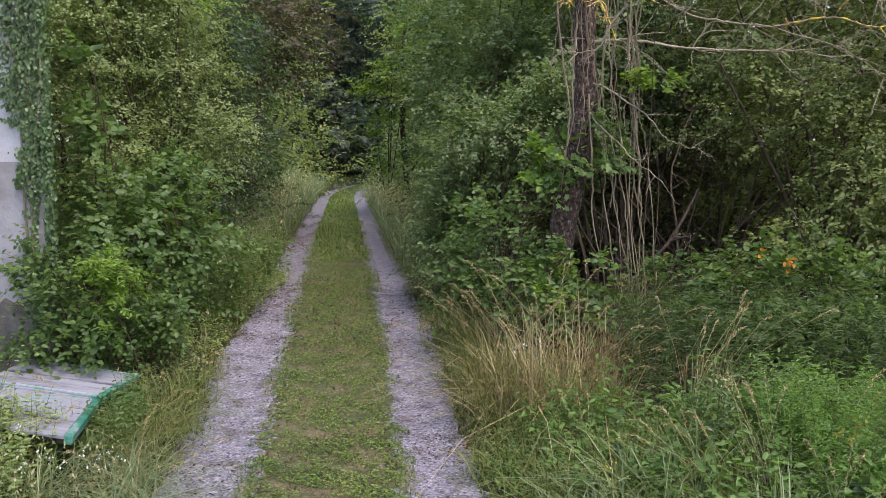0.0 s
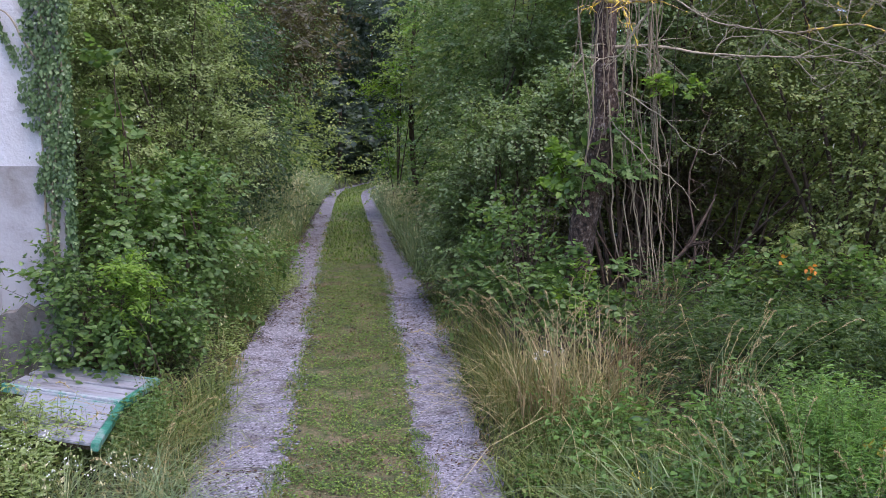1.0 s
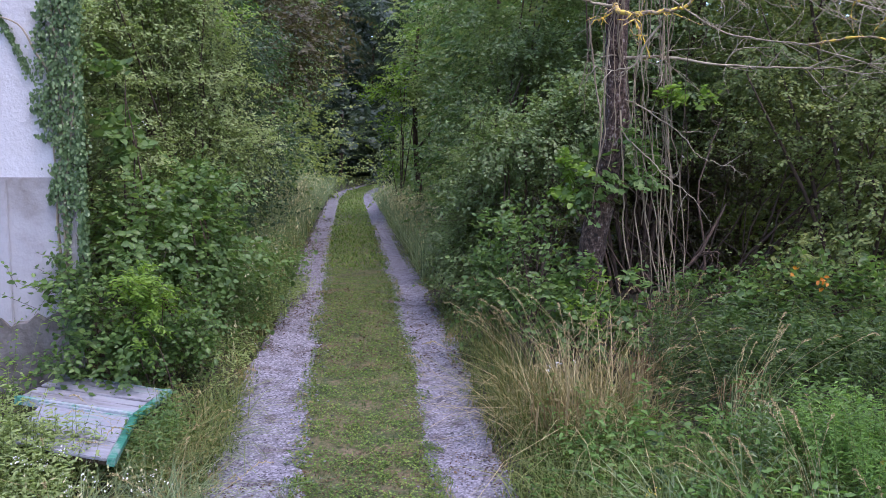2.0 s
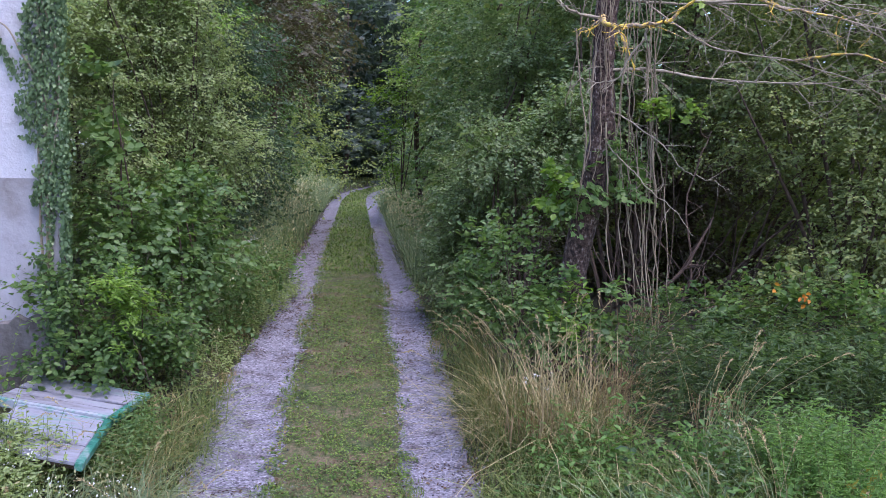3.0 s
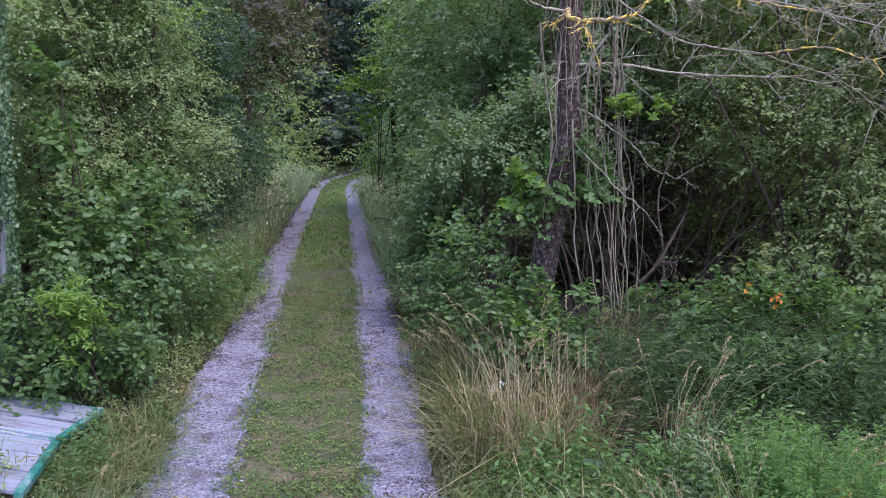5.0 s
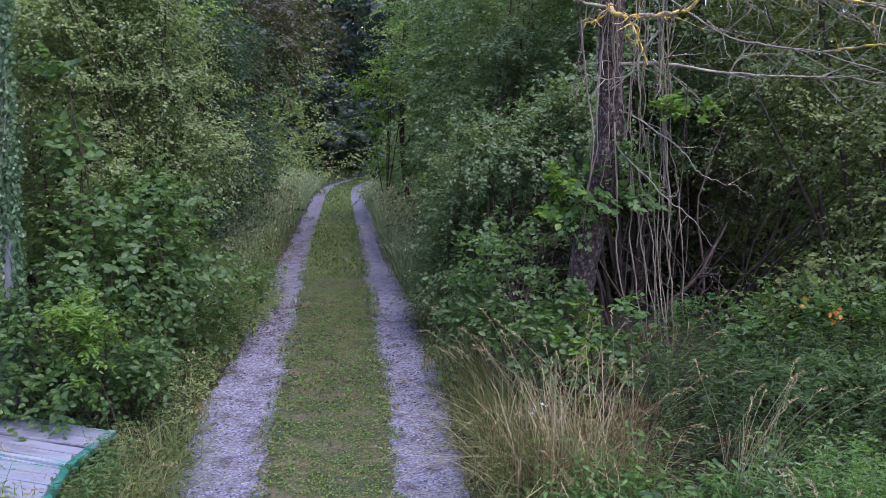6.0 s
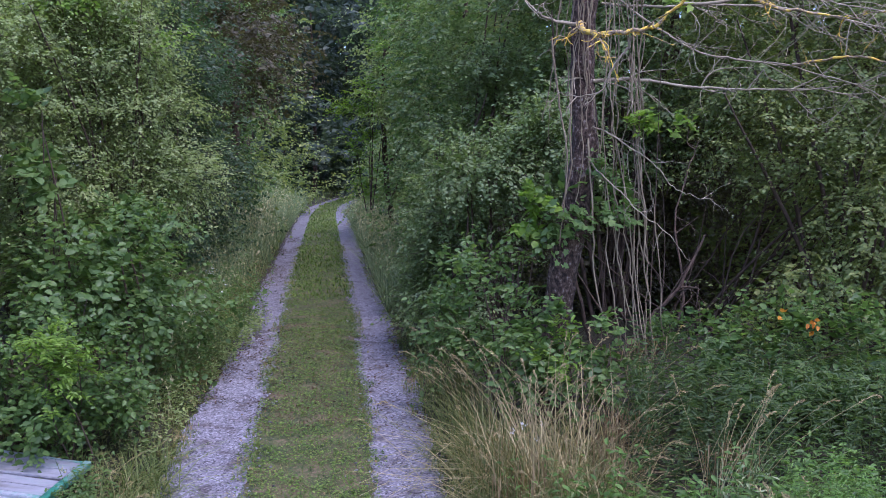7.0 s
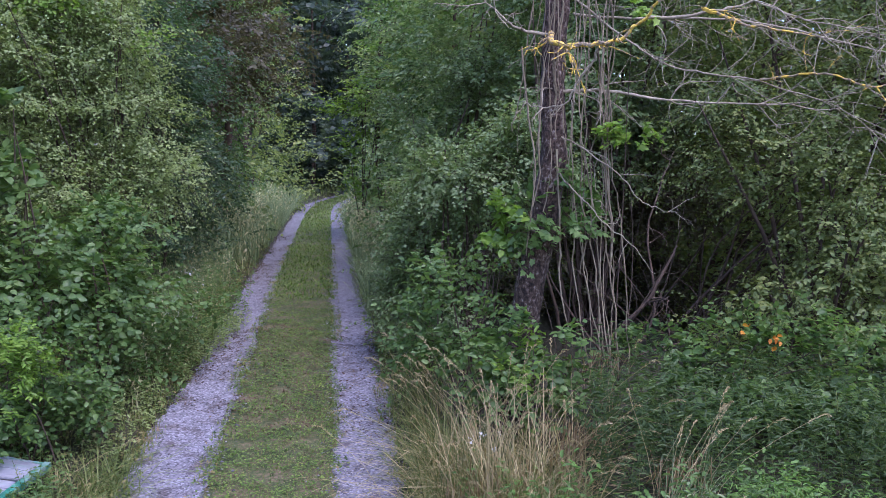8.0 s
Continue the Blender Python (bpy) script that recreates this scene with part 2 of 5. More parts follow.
# ---- mesh helpers ----
def mesh_np(name, V, faces, mat, smooth=False):
    """A mesh from an array of vertices and a list of index arrays (n, 3) or (n, 4)."""
    me = bpy.data.meshes.new(name)
    faces = [f for f in faces if len(f)]
    loops = np.concatenate([f.ravel() for f in faces]).astype(np.int32)
    sizes = np.concatenate([np.full(len(f), f.shape[1]) for f in faces])
    starts = (np.cumsum(sizes) - sizes).astype(np.int32)
    me.vertices.add(len(V))
    me.vertices.foreach_set("co", np.asarray(V, np.float32).ravel())
    me.loops.add(len(loops))
    me.loops.foreach_set("vertex_index", loops)
    me.polygons.add(len(starts))
    me.polygons.foreach_set("loop_start", starts)
    if smooth:
        me.polygons.foreach_set("use_smooth", np.ones(len(starts), bool))
    me.update(calc_edges=True)
    me.validate()
    me.materials.append(mat)
    return me


def part_np(name, geo, mat, parent=None, label="", smooth=False):
    ob = new(name, mesh_np(name, geo[0], geo[1], mat, smooth))
    ob.parent = parent
    return tagged(ob, label)


def part(name, bm, mat, parent=None, label="", smooth=False):
    me = bpy.data.meshes.new(name)
    bm.to_mesh(me)
    bm.free()
    me.materials.append(mat)
    if smooth:
        me.polygons.foreach_set("use_smooth", np.ones(len(me.polygons), bool))
    ob = new(name, me)
    ob.parent = parent
    return tagged(ob, label)


def thing(name, label, category, group="", kind=""):
    return tagged(new(name), label, category, group, kind)


def join(*geos):
    V, F, n = [], [], 0
    for v, f in geos:
        V.append(v)
        F += [x + n for x in f]
        n += len(v)
    return np.concatenate(V), F


def unit(a):
    return a / (np.linalg.norm(a, axis=-1, keepdims=True) + 1e-9)


def tube(pts, radii, sides=6, cap=True):
    """A tapering stem along a line of points."""
    pts = np.asarray(pts, float)
    n = len(pts)
    radii = np.interp(np.linspace(0, 1, n), np.linspace(0, 1, len(radii)), radii)
    d = unit(np.gradient(pts, axis=0))
    ref = np.array([0.31, 0.87, 0.38])
    u = unit(np.cross(d, ref))
    w = np.cross(d, u)
    a = np.linspace(0, 2 * math.pi, sides, endpoint=False)
    ring = np.cos(a)[None, :, None] * u[:, None] + np.sin(a)[None, :, None] * w[:, None]
    V = (pts[:, None] + ring * radii[:, None, None]).reshape(-1, 3)
    i, j = np.meshgrid(np.arange(n - 1), np.arange(sides), indexing="ij")
    k = (j + 1) % sides
    F = np.stack([i * sides + j, i * sides + k, (i + 1) * sides + k, (i + 1) * sides + j], -1).reshape(-1, 4)
    return V, [F]


def smooth_line(pts, n, wobble=0.0):
    """A smooth line through the points, with some wander."""
    pts = np.asarray(pts, float)
    s = np.linspace(0, len(pts) - 1, n)
    out = np.empty((n, 3))
    for q, x in enumerate(s):
        i = min(int(x), len(pts) - 2)
        f = x - i
        p0, p1, p2, p3 = pts[max(i - 1, 0)], pts[i], pts[i + 1], pts[min(i + 2, len(pts) - 1)]
        out[q] = 0.5 * (2 * p1 + (p2 - p0) * f + (2 * p0 - 5 * p1 + 4 * p2 - p3) * f * f + (3 * p1 - p0 - 3 * p2 + p3) * f ** 3)
    if wobble:
        out[1:] += np.cumsum(rng.normal(0, wobble, (n - 1, 3)), 0) * 0.6
    return out


DIAMOND = (np.array([(0, 0, 0), (0.42, 0.5, 0.07), (1, 0, -0.1), (0.42, -0.5, 0.07)]), np.array([(0, 1, 2), (0, 2, 3)]))
OVAL = (np.array([(0, 0, 0), (0.2, 0.4, 0.06), (0.6, 0.42, 0.05), (1, 0, -0.14), (0.6, -0.42, 0.05), (0.2, -0.4, 0.06)]), np.array([(0, 1, 2, 3), (0, 3, 4, 5)]))
LOBED = (np.array([(0, 0, 0), (-0.05, 0.42, 0.03), (0.3, 0.37, 0.05), (0.5, 0.5, 0.0), (0.62, 0.27, 0.04), (1, 0, -0.1), (0.62, -0.27, 0.04), (0.5, -0.5, 0.0), (0.3, -0.37, 0.05), (-0.05, -0.42, 0.03)]),
         np.array([(0, 2, 1), (0, 4, 3), (0, 3, 2), (0, 5, 4), (0, 6, 5), (0, 7, 6), (0, 8, 7), (0, 9, 8)]))


def leaves(P, D, N, length, width, shape=DIAMOND):
    """A blade at every P, pointing along D with its face to N."""
    T, F = shape
    D = unit(D)
    S = unit(np.cross(N, D))
    U = np.cross(D, S)
    n, k = len(P), len(T)
    L, W = np.broadcast_to(length, n)[:, None, None], np.broadcast_to(width, n)[:, None, None]
    V = P[:, None] + D[:, None] * T[None, :, 0:1] * L + S[:, None] * T[None, :, 1:2] * W + U[:, None] * T[None, :, 2:3] * L
    return V.reshape(-1, 3), [(np.arange(n)[:, None, None] * k + F[None]).reshape(-1, F.shape[1])]


def sprays(P, D, length, count, size, ratio=0.55, shape=DIAMOND, droop=0.15, spread=1.0, up=0.9, loose=0.5, twig=0.0025, face=None, radial=False):
    """Leafy shoots: from every P a twig along D with leaves on both sides. Returns leaves and twigs."""
    n = len(P)
    D = unit(D)
    L = np.broadcast_to(length, n) * rng.uniform(0.65, 1.25, n)
    side = unit(np.cross(D, np.array([0, 0, 1.0])) + rng.normal(0, 0.2, (n, 3)))
    j = (np.arange(count) + 0.6) / count
    s = j[None, :, None]
    pos = P[:, None] + D[:, None] * L[:, None, None] * s + np.array([0, 0, -1.0]) * (droop * L[:, None, None] * s * s)
    sg = np.where(np.arange(count) % 2, 1.0, -1.0)[None, :, None]
    ld = D[:, None] * 0.7 + side[:, None] * sg * spread + rng.normal(0, 0.4 * loose, (n, count, 3)) + np.array([0, 0, -droop])
    if radial:
        az = rng.uniform(0, 6.28, (n, 1)) + np.arange(count)[None] * 2.4 + rng.normal(0, 0.3, (n, count))
        ld = np.stack([np.cos(az), np.sin(az), rng.normal(0.05, 0.3, (n, count))], -1)
    out = rng.normal(0, loose, (n, count, 3)) + np.array([0, 0, up])
    if face is not None:
        out = out + face[:, None] * 0.75
    sz = size * rng.uniform(0.6, 1.25, (n, count)) * (1 - 0.25 * j)[None]
    pos = pos + rng.normal(0, 0.012, pos.shape)
    lv = leaves(pos.reshape(-1, 3), ld.reshape(-1, 3), out.reshape(-1, 3), sz.ravel(), (sz * ratio).ravel(), shape)
    a, b = P, P + D * L[:, None] + np.array([0, 0, -1.0]) * (droop * L[:, None])
    u, w = side, unit(np.cross(side, D))
    rings = []
    for c, r in ((a, twig), (b, twig * 0.4)):
        for g in range(3):
            x = g * 2.094
            rings.append(c + (u * math.cos(x) + w * math.sin(x)) * r)
    V = np.stack(rings, 1)[::2].reshape(-1, 3)
    q = np.array([(r * 3 + g, r * 3 + (g + 1) % 3, r * 3 + 3 + (g + 1) % 3, r * 3 + 3 + g) for r in range(1) for g in range(3)])
    tw = (V, [(np.arange((n + 1) // 2)[:, None, None] * 6 + q[None]).reshape(-1, 4)])
    return lv, tw


def wave(p, f, seed):
    """Cheap smooth noise between about -1 and 1."""
    r = np.random.default_rng(seed)
    out = 0
    for o in range(3):
        k = r.normal(0, 1, (3, 3)) * f * (1.7 ** o)
        ph = r.uniform(0, 6.28, 3)
        out = out + (np.sin(p @ k.T + ph).sum(-1)) / 3 / (1.4 ** o)
    return out


def in_lumps(lumps, n, fill=0.35, gaps=-0.35, seed=1):
    """Places in the outer part of a heap of rounded masses, with gaps, and their outward directions."""
    lumps = np.asarray(lumps, float)
    area = (lumps[:, 3] * lumps[:, 4] + lumps[:, 4] * lumps[:, 5] + lumps[:, 3] * lumps[:, 5])
    w = rng.choice(len(lumps), n * 3, p=area / area.sum())
    d = unit(rng.normal(0, 1, (n * 3, 3)))
    c, r = lumps[w, :3], lumps[w, 3:]
    rr = (1 - fill * np.abs(rng.normal(0, 1, n * 3)).clip(0, 2.4)) * (1 + 0.16 * wave(d * 3 + c, 1.0, seed) + rng.normal(0, 0.06, n * 3))
    p = c + d * r * rr[:, None]
    keep = (wave(p, 2.2, seed + 5) > gaps) & (p[:, 2] > terrain(p[:, 0], p[:, 1]) + 0.08) & (rr > 0.1)
    inside = np.zeros(len(p), bool)
    for q in lumps:
        inside |= (((p - q[:3]) / q[3:]) ** 2).sum(1) < 0.35
    keep &= ~inside
    p, d, r = p[keep][:n], d[keep][:n], r[keep][:n]
    return p, unit(d / r)


def in_clumps(lumps, n, fill, gaps, seed, clump, per):
    """Places gathered round the ends of boughs: flat, drooping tiers with shade between them."""
    c, o = in_lumps(lumps, max(5, n // per), fill, gaps, seed)
    k = rng.integers(0, len(c), n)
    wide = rng.uniform(0.55, 1.45, len(c))[k][:, None] * clump
    off = rng.normal(0, 1, (n, 3))
    flat = off * np.array([1, 1, 0.5]) * wide
    flat[:, 2] -= 0.35 * clump * np.minimum((flat[:, 0] ** 2 + flat[:, 1] ** 2) / clump ** 2, 2.5)
    p = c[k] + flat + o[k] * wide * 0.4
    d = unit(o[k] * 0.9 + unit(off) * 0.6)
    keep = p[:, 2] > terrain(p[:, 0], p[:, 1]) + 0.06
    return p[keep], d[keep]


# ---- ground ----
def lane(y):
    """The middle of the lane across, at a distance along it."""
    return np.interp(y, LANE_Y, LANE_X)


_ys = np.linspace(-60, 110, 341)
_xs = np.interp(_ys, [-60, 0, 5.5, 7.5, 9.3, 12.7, 17, 22.6, 30, 40, 48, 56, 64, 80, 110], [5.5, -0.2, -0.79, -0.98, -1.18, -1.58, -2.1, -2.75, -3.6, -4.75, -5.35, -5.25, -5.0, -1.5, 8])
LANE_Y, LANE_X = _ys, np.convolve(np.pad(_xs, 6, mode="edge"), np.ones(13) / 13, "valid")
GAUGE = 0.785


def terrain(x, y):
    x, y = np.asarray(x, float), np.asarray(y, float)
    z = np.interp(y, [-30, 4, 6.4, 8.4, 10, 12, 16, 26, 60], [-0.4, -0.25, -0.17, -0.01, 0.12, 0.19, 0.25, 0.3, 0.3])
    u = x - lane(y)
    near = np.clip(1 - np.abs(np.abs(u) - GAUGE) / 0.45, 0, 1)
    z = z - 0.035 * near
    z = z + 0.16 * np.clip((-u - 1.1) / 1.2, 0, 1) + 0.22 * np.clip((u - 1.2) / 1.5, 0, 1) - 0.5 * np.clip((u - 4.6) / 2.5, 0, 1)
    rough = np.clip((np.abs(u) - 1.1) / 1.0, 0, 1)
    z = z + rough * (0.05 * np.sin(1.9 * x + 0.7 * y) * np.cos(1.3 * y - 0.6 * x) + 0.03 * np.sin(4.1 * x) * np.sin(3.7 * y))
    return z


def sheet(xs, ys, lift=0.0, xfun=None):
    X, Y = np.meshgrid(xs, ys)
    if xfun is not None:
        X = xfun(X, Y)
    Z = terrain(X, Y) + lift
    n, m = X.shape
    i, j = np.meshgrid(np.arange(n - 1), np.arange(m - 1), indexing="ij")
    F = np.stack([i * m + j, i * m + j + 1, (i + 1) * m + j + 1, (i + 1) * m + j], -1).reshape(-1, 4)
    return np.stack([X, Y, Z], -1).reshape(-1, 3), [F]


def grade(near, step, far):
    a = np.arange(-near, near + step / 2, step)
    b = near + np.cumsum(np.geomspace(step, far / 5, 26))
    return np.concatenate([-b[::-1], a, b])


tagged(part_np("ground", sheet(grade(9, 0.2, 600), 12 + grade(20, 0.3, 600)), SOIL, smooth=True), "dark earth under weeds, rough grass and fallen leaves", "ground", kind="structure")


def ribbon(side):
    """One wheel track of gravel, with ragged edges."""
    def xf(U, Y):
        half = 0.285 * np.clip(1.0 - (Y - 13) * 0.02, 0.86 if side < 0 else 0.94, 1) + 0.018 * np.sin(1.3 * Y + side + U) + 0.014 * np.sin(5.3 * Y + 2 * side - 2 * U) + 0.016 * np.sin(19 * Y + 3 * U) + 0.012 * np.sin(41 * Y - 5 * U)
        wide = 0.055 * np.clip((10.8 - Y) / 2, 0, 1) if side < 0 else 0
        return lane(Y) + side * (GAUGE + wide) + U * (half + wide)
    return sheet(np.linspace(-1, 1, 9), np.concatenate([np.arange(-6, 24, 0.06), np.arange(24, 75, 0.3)]), 0.012, xf)


road = thing("road", "farm lane of two pale gravel wheel tracks beside grass", "road", kind="structure")
for side in (-1, 1):
    part_np("wheel_track", ribbon(side), GRAVEL, road, smooth=True)
part_np("middle_strip", sheet(np.linspace(-1, 1, 15), np.concatenate([np.arange(-6, 24, 0.12), np.arange(24, 75, 0.4)]), 0.006, lambda U, Y: lane(Y) + U * 0.56), TURF, road, "low turf between the wheel tracks", smooth=True)


def on_ground(n, x0, x1, y0, y1, lane_side=True, power=1.0):
    y = y0 + (y1 - y0) * rng.uniform(0, 1, n) ** power
    x = rng.uniform(x0, x1, n) + (lane(y) if lane_side else 0)
    return np.stack([x, y, terrain(x, y)], -1)


def stones(n):
    y = 3.5 + 24 * rng.uniform(0, 1, n) ** 1.7
    u = np.where(rng.random(n) < 0.5, -1, 1) * GAUGE + np.where(rng.random(n) < 0.55, rng.normal(0, 0.2, n), rng.choice([-1, 1], n) * rng.normal(0.3, 0.06, n)).clip(-0.5, 0.5)
    x = lane(y) + u
    P = np.stack([x, y, terrain(x, y) + 0.012], -1)
    T = np.array([(1, 0, 0), (0, 1, 0), (-1, 0, 0), (0, -1, 0), (0, 0, 1), (0, 0, -1)], float)
    F = np.array([(0, 1, 4), (1, 2, 4), (2, 3, 4), (3, 0, 4), (1, 0, 5), (2, 1, 5), (3, 2, 5), (0, 3, 5)])
    s = rng.gamma(2.6, 0.0027, n).clip(0.004, 0.024)[:, None, None] * rng.uniform(0.6, 1.3, (n, 1, 3)) * np.array([1, 1, 0.6])
    a = rng.uniform(0, 6.28, n)
    jit = T[None] + rng.normal(0, 0.18, (n, 6, 3))
    q = jit * s
    c, si = np.cos(a)[:, None], np.sin(a)[:, None]
    V = np.stack([q[..., 0] * c - q[..., 1] * si, q[..., 0] * si + q[..., 1] * c, q[..., 2]], -1) + P[:, None]
    return V.reshape(-1, 3), [(np.arange(n)[:, None, None] * 6 + F[None]).reshape(-1, 3)]


tagged(part_np("gravel", stones(13500), STONE), "loose pale grey stone chips on the wheel tracks", "gravel", kind="stuff")


# ---- grass ----
def blades(P, height, width, lean, curl=0.6, way=None):
    """Tapering curved blades."""
    n = len(P)
    h = np.broadcast_to(height, n) * rng.uniform(0.55, 1.2, n)
    a = rng.uniform(0, 6.28, n) if way is None else way + rng.normal(0, 0.7, n)
    d = np.stack([np.cos(a), np.sin(a), np.zeros(n)], -1)
    sd = np.stack([-np.sin(a), np.cos(a), np.zeros(n)], -1)
    ln = np.abs(rng.normal(lean, lean * 0.5 + 0.05, n))
    rows = []
    for s, w in ((0, 1), (0.4, 0.85), (0.75, 0.5)):
        c = P + d * (h * (ln * s + curl * ln * s * s))[:, None] + np.array([0, 0, 1.0]) * (h * (s - 0.45 * ln * curl * s * s * s))[:, None]
        rows += [c + sd * width * w / 2, c - sd * width * w / 2]
    rows.append(P + d * (h * (ln + curl * ln * 1.1))[:, None] + np.array([0, 0, 1.0]) * (h * (1 - 0.6 * ln * curl))[:, None])
    V = np.stack(rows, 1).reshape(-1, 3)
    k = np.arange(n)[:, None, None] * 7
    return V, [(k + np.array([[0, 1, 3, 2], [2, 3, 5, 4]])[None]).reshape(-1, 4), (k + np.array([[4, 5, 6]])[None]).reshape(-1, 3)]


def patchy(P, f, limit, seed):
    """Keeps the places where a slow noise is above the limit, and none below the old hatch."""
    covered = (P[:, 0] < -2.65) & (P[:, 0] > -3.75) & (P[:, 1] > 5.85) & (P[:, 1] < 7.3)
    return P[(wave(P, f, seed) > limit) & ~covered]


def low_herbs(P, size):
    n = len(P)
    D = np.stack([rng.normal(0, 1, n), rng.normal(0, 1, n), rng.uniform(0, 0.6, n)], -1)
    N = np.stack([rng.normal(0, 0.4, n), rng.normal(0, 0.4, n), np.ones(n)], -1)
    s = size * rng.uniform(0.5, 1.4, n)
    return leaves(P + np.array([0, 0, 0.01]) + np.array([0, 0, 0.035]) * rng.random((n, 1)), D, N, s, s * 0.6, DIAMOND)


mid = patchy(on_ground(10000, -0.55, 0.55, 3.5, 40, power=1.5), 1.7, -0.5, 3)
tagged(part_np("middle_grass", blades(mid, 0.05, 0.007, 0.6), G_TURF), "short trodden grass between the wheel tracks", "grass", kind="stuff")
clover = patchy(patchy(on_ground(80000, -0.56, 0.56, 3.5, 34, power=1.6), 2.6, -0.5, 4), 8.0, -0.48, 6)
tagged(part_np("clover", low_herbs(clover, 0.022), L_CLOVER), "low clover and plantain leaves with bare brown patches", "clover", kind="stuff")
tagged(part_np("lane_grass", blades(on_ground(5200, -0.56, 0.56, 15, 62), 0.09, 0.024, 0.6), L_CLOVER), "fresh green grass along the far middle strip", "grass", kind="stuff")


def verge(name, n, x0, x1, y0, y1, height, mat, label, limit=-0.3, lean=0.45, width=0.007, herbs=0, seed=8, power=1.3, herb_size=0.045, freq=1.4):
    P = patchy(on_ground(n, x0, x1, y0, y1, power=power), freq, limit, seed)
    g = blades(P, height, width, lean)
    if herbs:
        Q = patchy(on_ground(herbs, x0, x1, y0, y1, power=power), 1.7, limit, seed + 2)
        q = low_herbs(Q, herb_size)
        q[0][:, 2] += np.repeat(rng.uniform(0, height * 0.9, len(Q)), 4)
        g = join(g, q)
    return tagged(part_np(name, g, mat), label, "grass", kind="stuff")


for u0, u1, k in ((-7.5, -1.1, 63), (1.1, 7.5, 64), (-0.5, 0.5, 65)):
    verge("rough_grass", 2400 if k == 65 else 6500, u0, u1, -9, 3.6, 0.06 if k == 65 else 0.2, G_TURF if k == 65 else G_GREEN, "rough grass around the near end of the lane", width=0.016, seed=k, limit=-0.6, power=1.0)
verge("verge_grass", 13000, -2.9, -1.14, 3.4, 30, 0.15, G_VERGE, "rough yellowing grass and weeds beside the gravel track", herbs=24000, limit=-0.6, herb_size=0.038)
verge("verge_grass", 9000, 1.08, 2.3, 3.4, 30, 0.22, G_GREEN, "rough green grass beside the gravel track", herbs=6000, seed=14)
verge("dry_verge_grass", 5200, -2.6, -1.2, 3.6, 16, 0.24, G_DRY, "dry yellowed grass blades in the verge", lean=0.7, seed=41, limit=0.0)
verge("verge_moss", 9000, 1.03, 1.35, 3.4, 16, 0.05, G_TURF, "short yellowish grass along the track edge", width=0.006, seed=21, limit=-0.8)
verge("verge_moss", 9000, -1.5, -1.13, 3.4, 16, 0.06, G_TURF, "short yellowish grass along the track edge", width=0.006, seed=22, limit=-0.6)
for u0, u1, k in ((-0.64, -0.47, 51), (0.47, 0.64, 52), (-1.24, -1.06, 53), (0.93, 1.12, 54)):
    verge("edge_grass", 7000, u0, u1, 3.6, 24, 0.055, G_TURF, "ragged short grass creeping over the gravel edge", width=0.007, seed=k, limit=0.12, freq=5.0, power=1.5, lean=0.6, herbs=2500, herb_size=0.03)
verge("far_grass", 2600, 1.2, 9, 44, 80, 0.5, G_GREEN, "rough green grass where the lane bends", width=0.04, seed=58, limit=-1, power=1.0)
verge("far_grass", 2600, -9, -1.2, 44, 80, 0.5, G_GREEN, "rough green grass where the lane bends", width=0.04, seed=57, limit=-1, power=1.0)
verge("tall_grass", 3600, -2.3, -1.1, 17, 36, 1.05, G_PALE, "tall pale flowering grass beside the far lane", lean=0.3, width=0.014, seed=35, power=1.0)
verge("tall_grass", 4200, -2.7, -1.4, 10.5, 24, 0.6, G_PALE, "tall seeding grass along the lane", lean=0.3, width=0.008, seed=31, power=1.0)
verge("tall_grass", 4600, 1.05, 1.9, 13, 36, 0.8, G_PALE, "tall seeding grass along the lane", lean=0.35, width=0.013, seed=33, power=1.0)


def seed_haze(label, n, x0, x1, y0, y1, low, high, size, seed):
    """Loose pale seed heads and small flowers standing over the grass on thin stalks."""
    P = patchy(on_ground(n, x0, x1, y0, y1), 1.1, -0.1, seed)
    m = len(P)
    h = rng.uniform(low, high, m)
    stalks = blades(P, h, size * 0.12, 0.18, 0.6)
    tips = stalks[0].reshape(m, 7, 3)[:, 6]
    Q = np.repeat(tips, 5, 0) + rng.normal(0, 1, (m * 5, 3)) * np.array([0.35, 0.35, 1.1]) * size
    heads = leaves(Q, rng.normal(0, 0.5, (m * 5, 3)) + np.array([0, 0, 0.8]), rng.normal(0, 1, (m * 5, 3)), size * rng.uniform(0.5, 1.1, m * 5), size * 0.35)
    tagged(part_np("seeding_grass", join(stalks, heads), G_STRAW), label, "grass", kind="stuff")


seed_haze("pale flowering grass heads beside the far lane", 900, -2.3, -1.15, 18, 36, 0.6, 1.15, 0.11, 301)
seed_haze("pale flowering grass heads beside the gravel track", 700, 1.1, 1.9, 15, 34, 0.5, 0.95, 0.1, 302)
seed_haze("thin seeding grass below the hazel bushes", 420, -2.3, -1.3, 8.5, 17, 0.35, 0.75, 0.05, 303)
seed_haze("thin seeding grass beside the old hatch", 160, -2.1, -1.3, 4.6, 8.5, 0.25, 0.5, 0.035, 304)


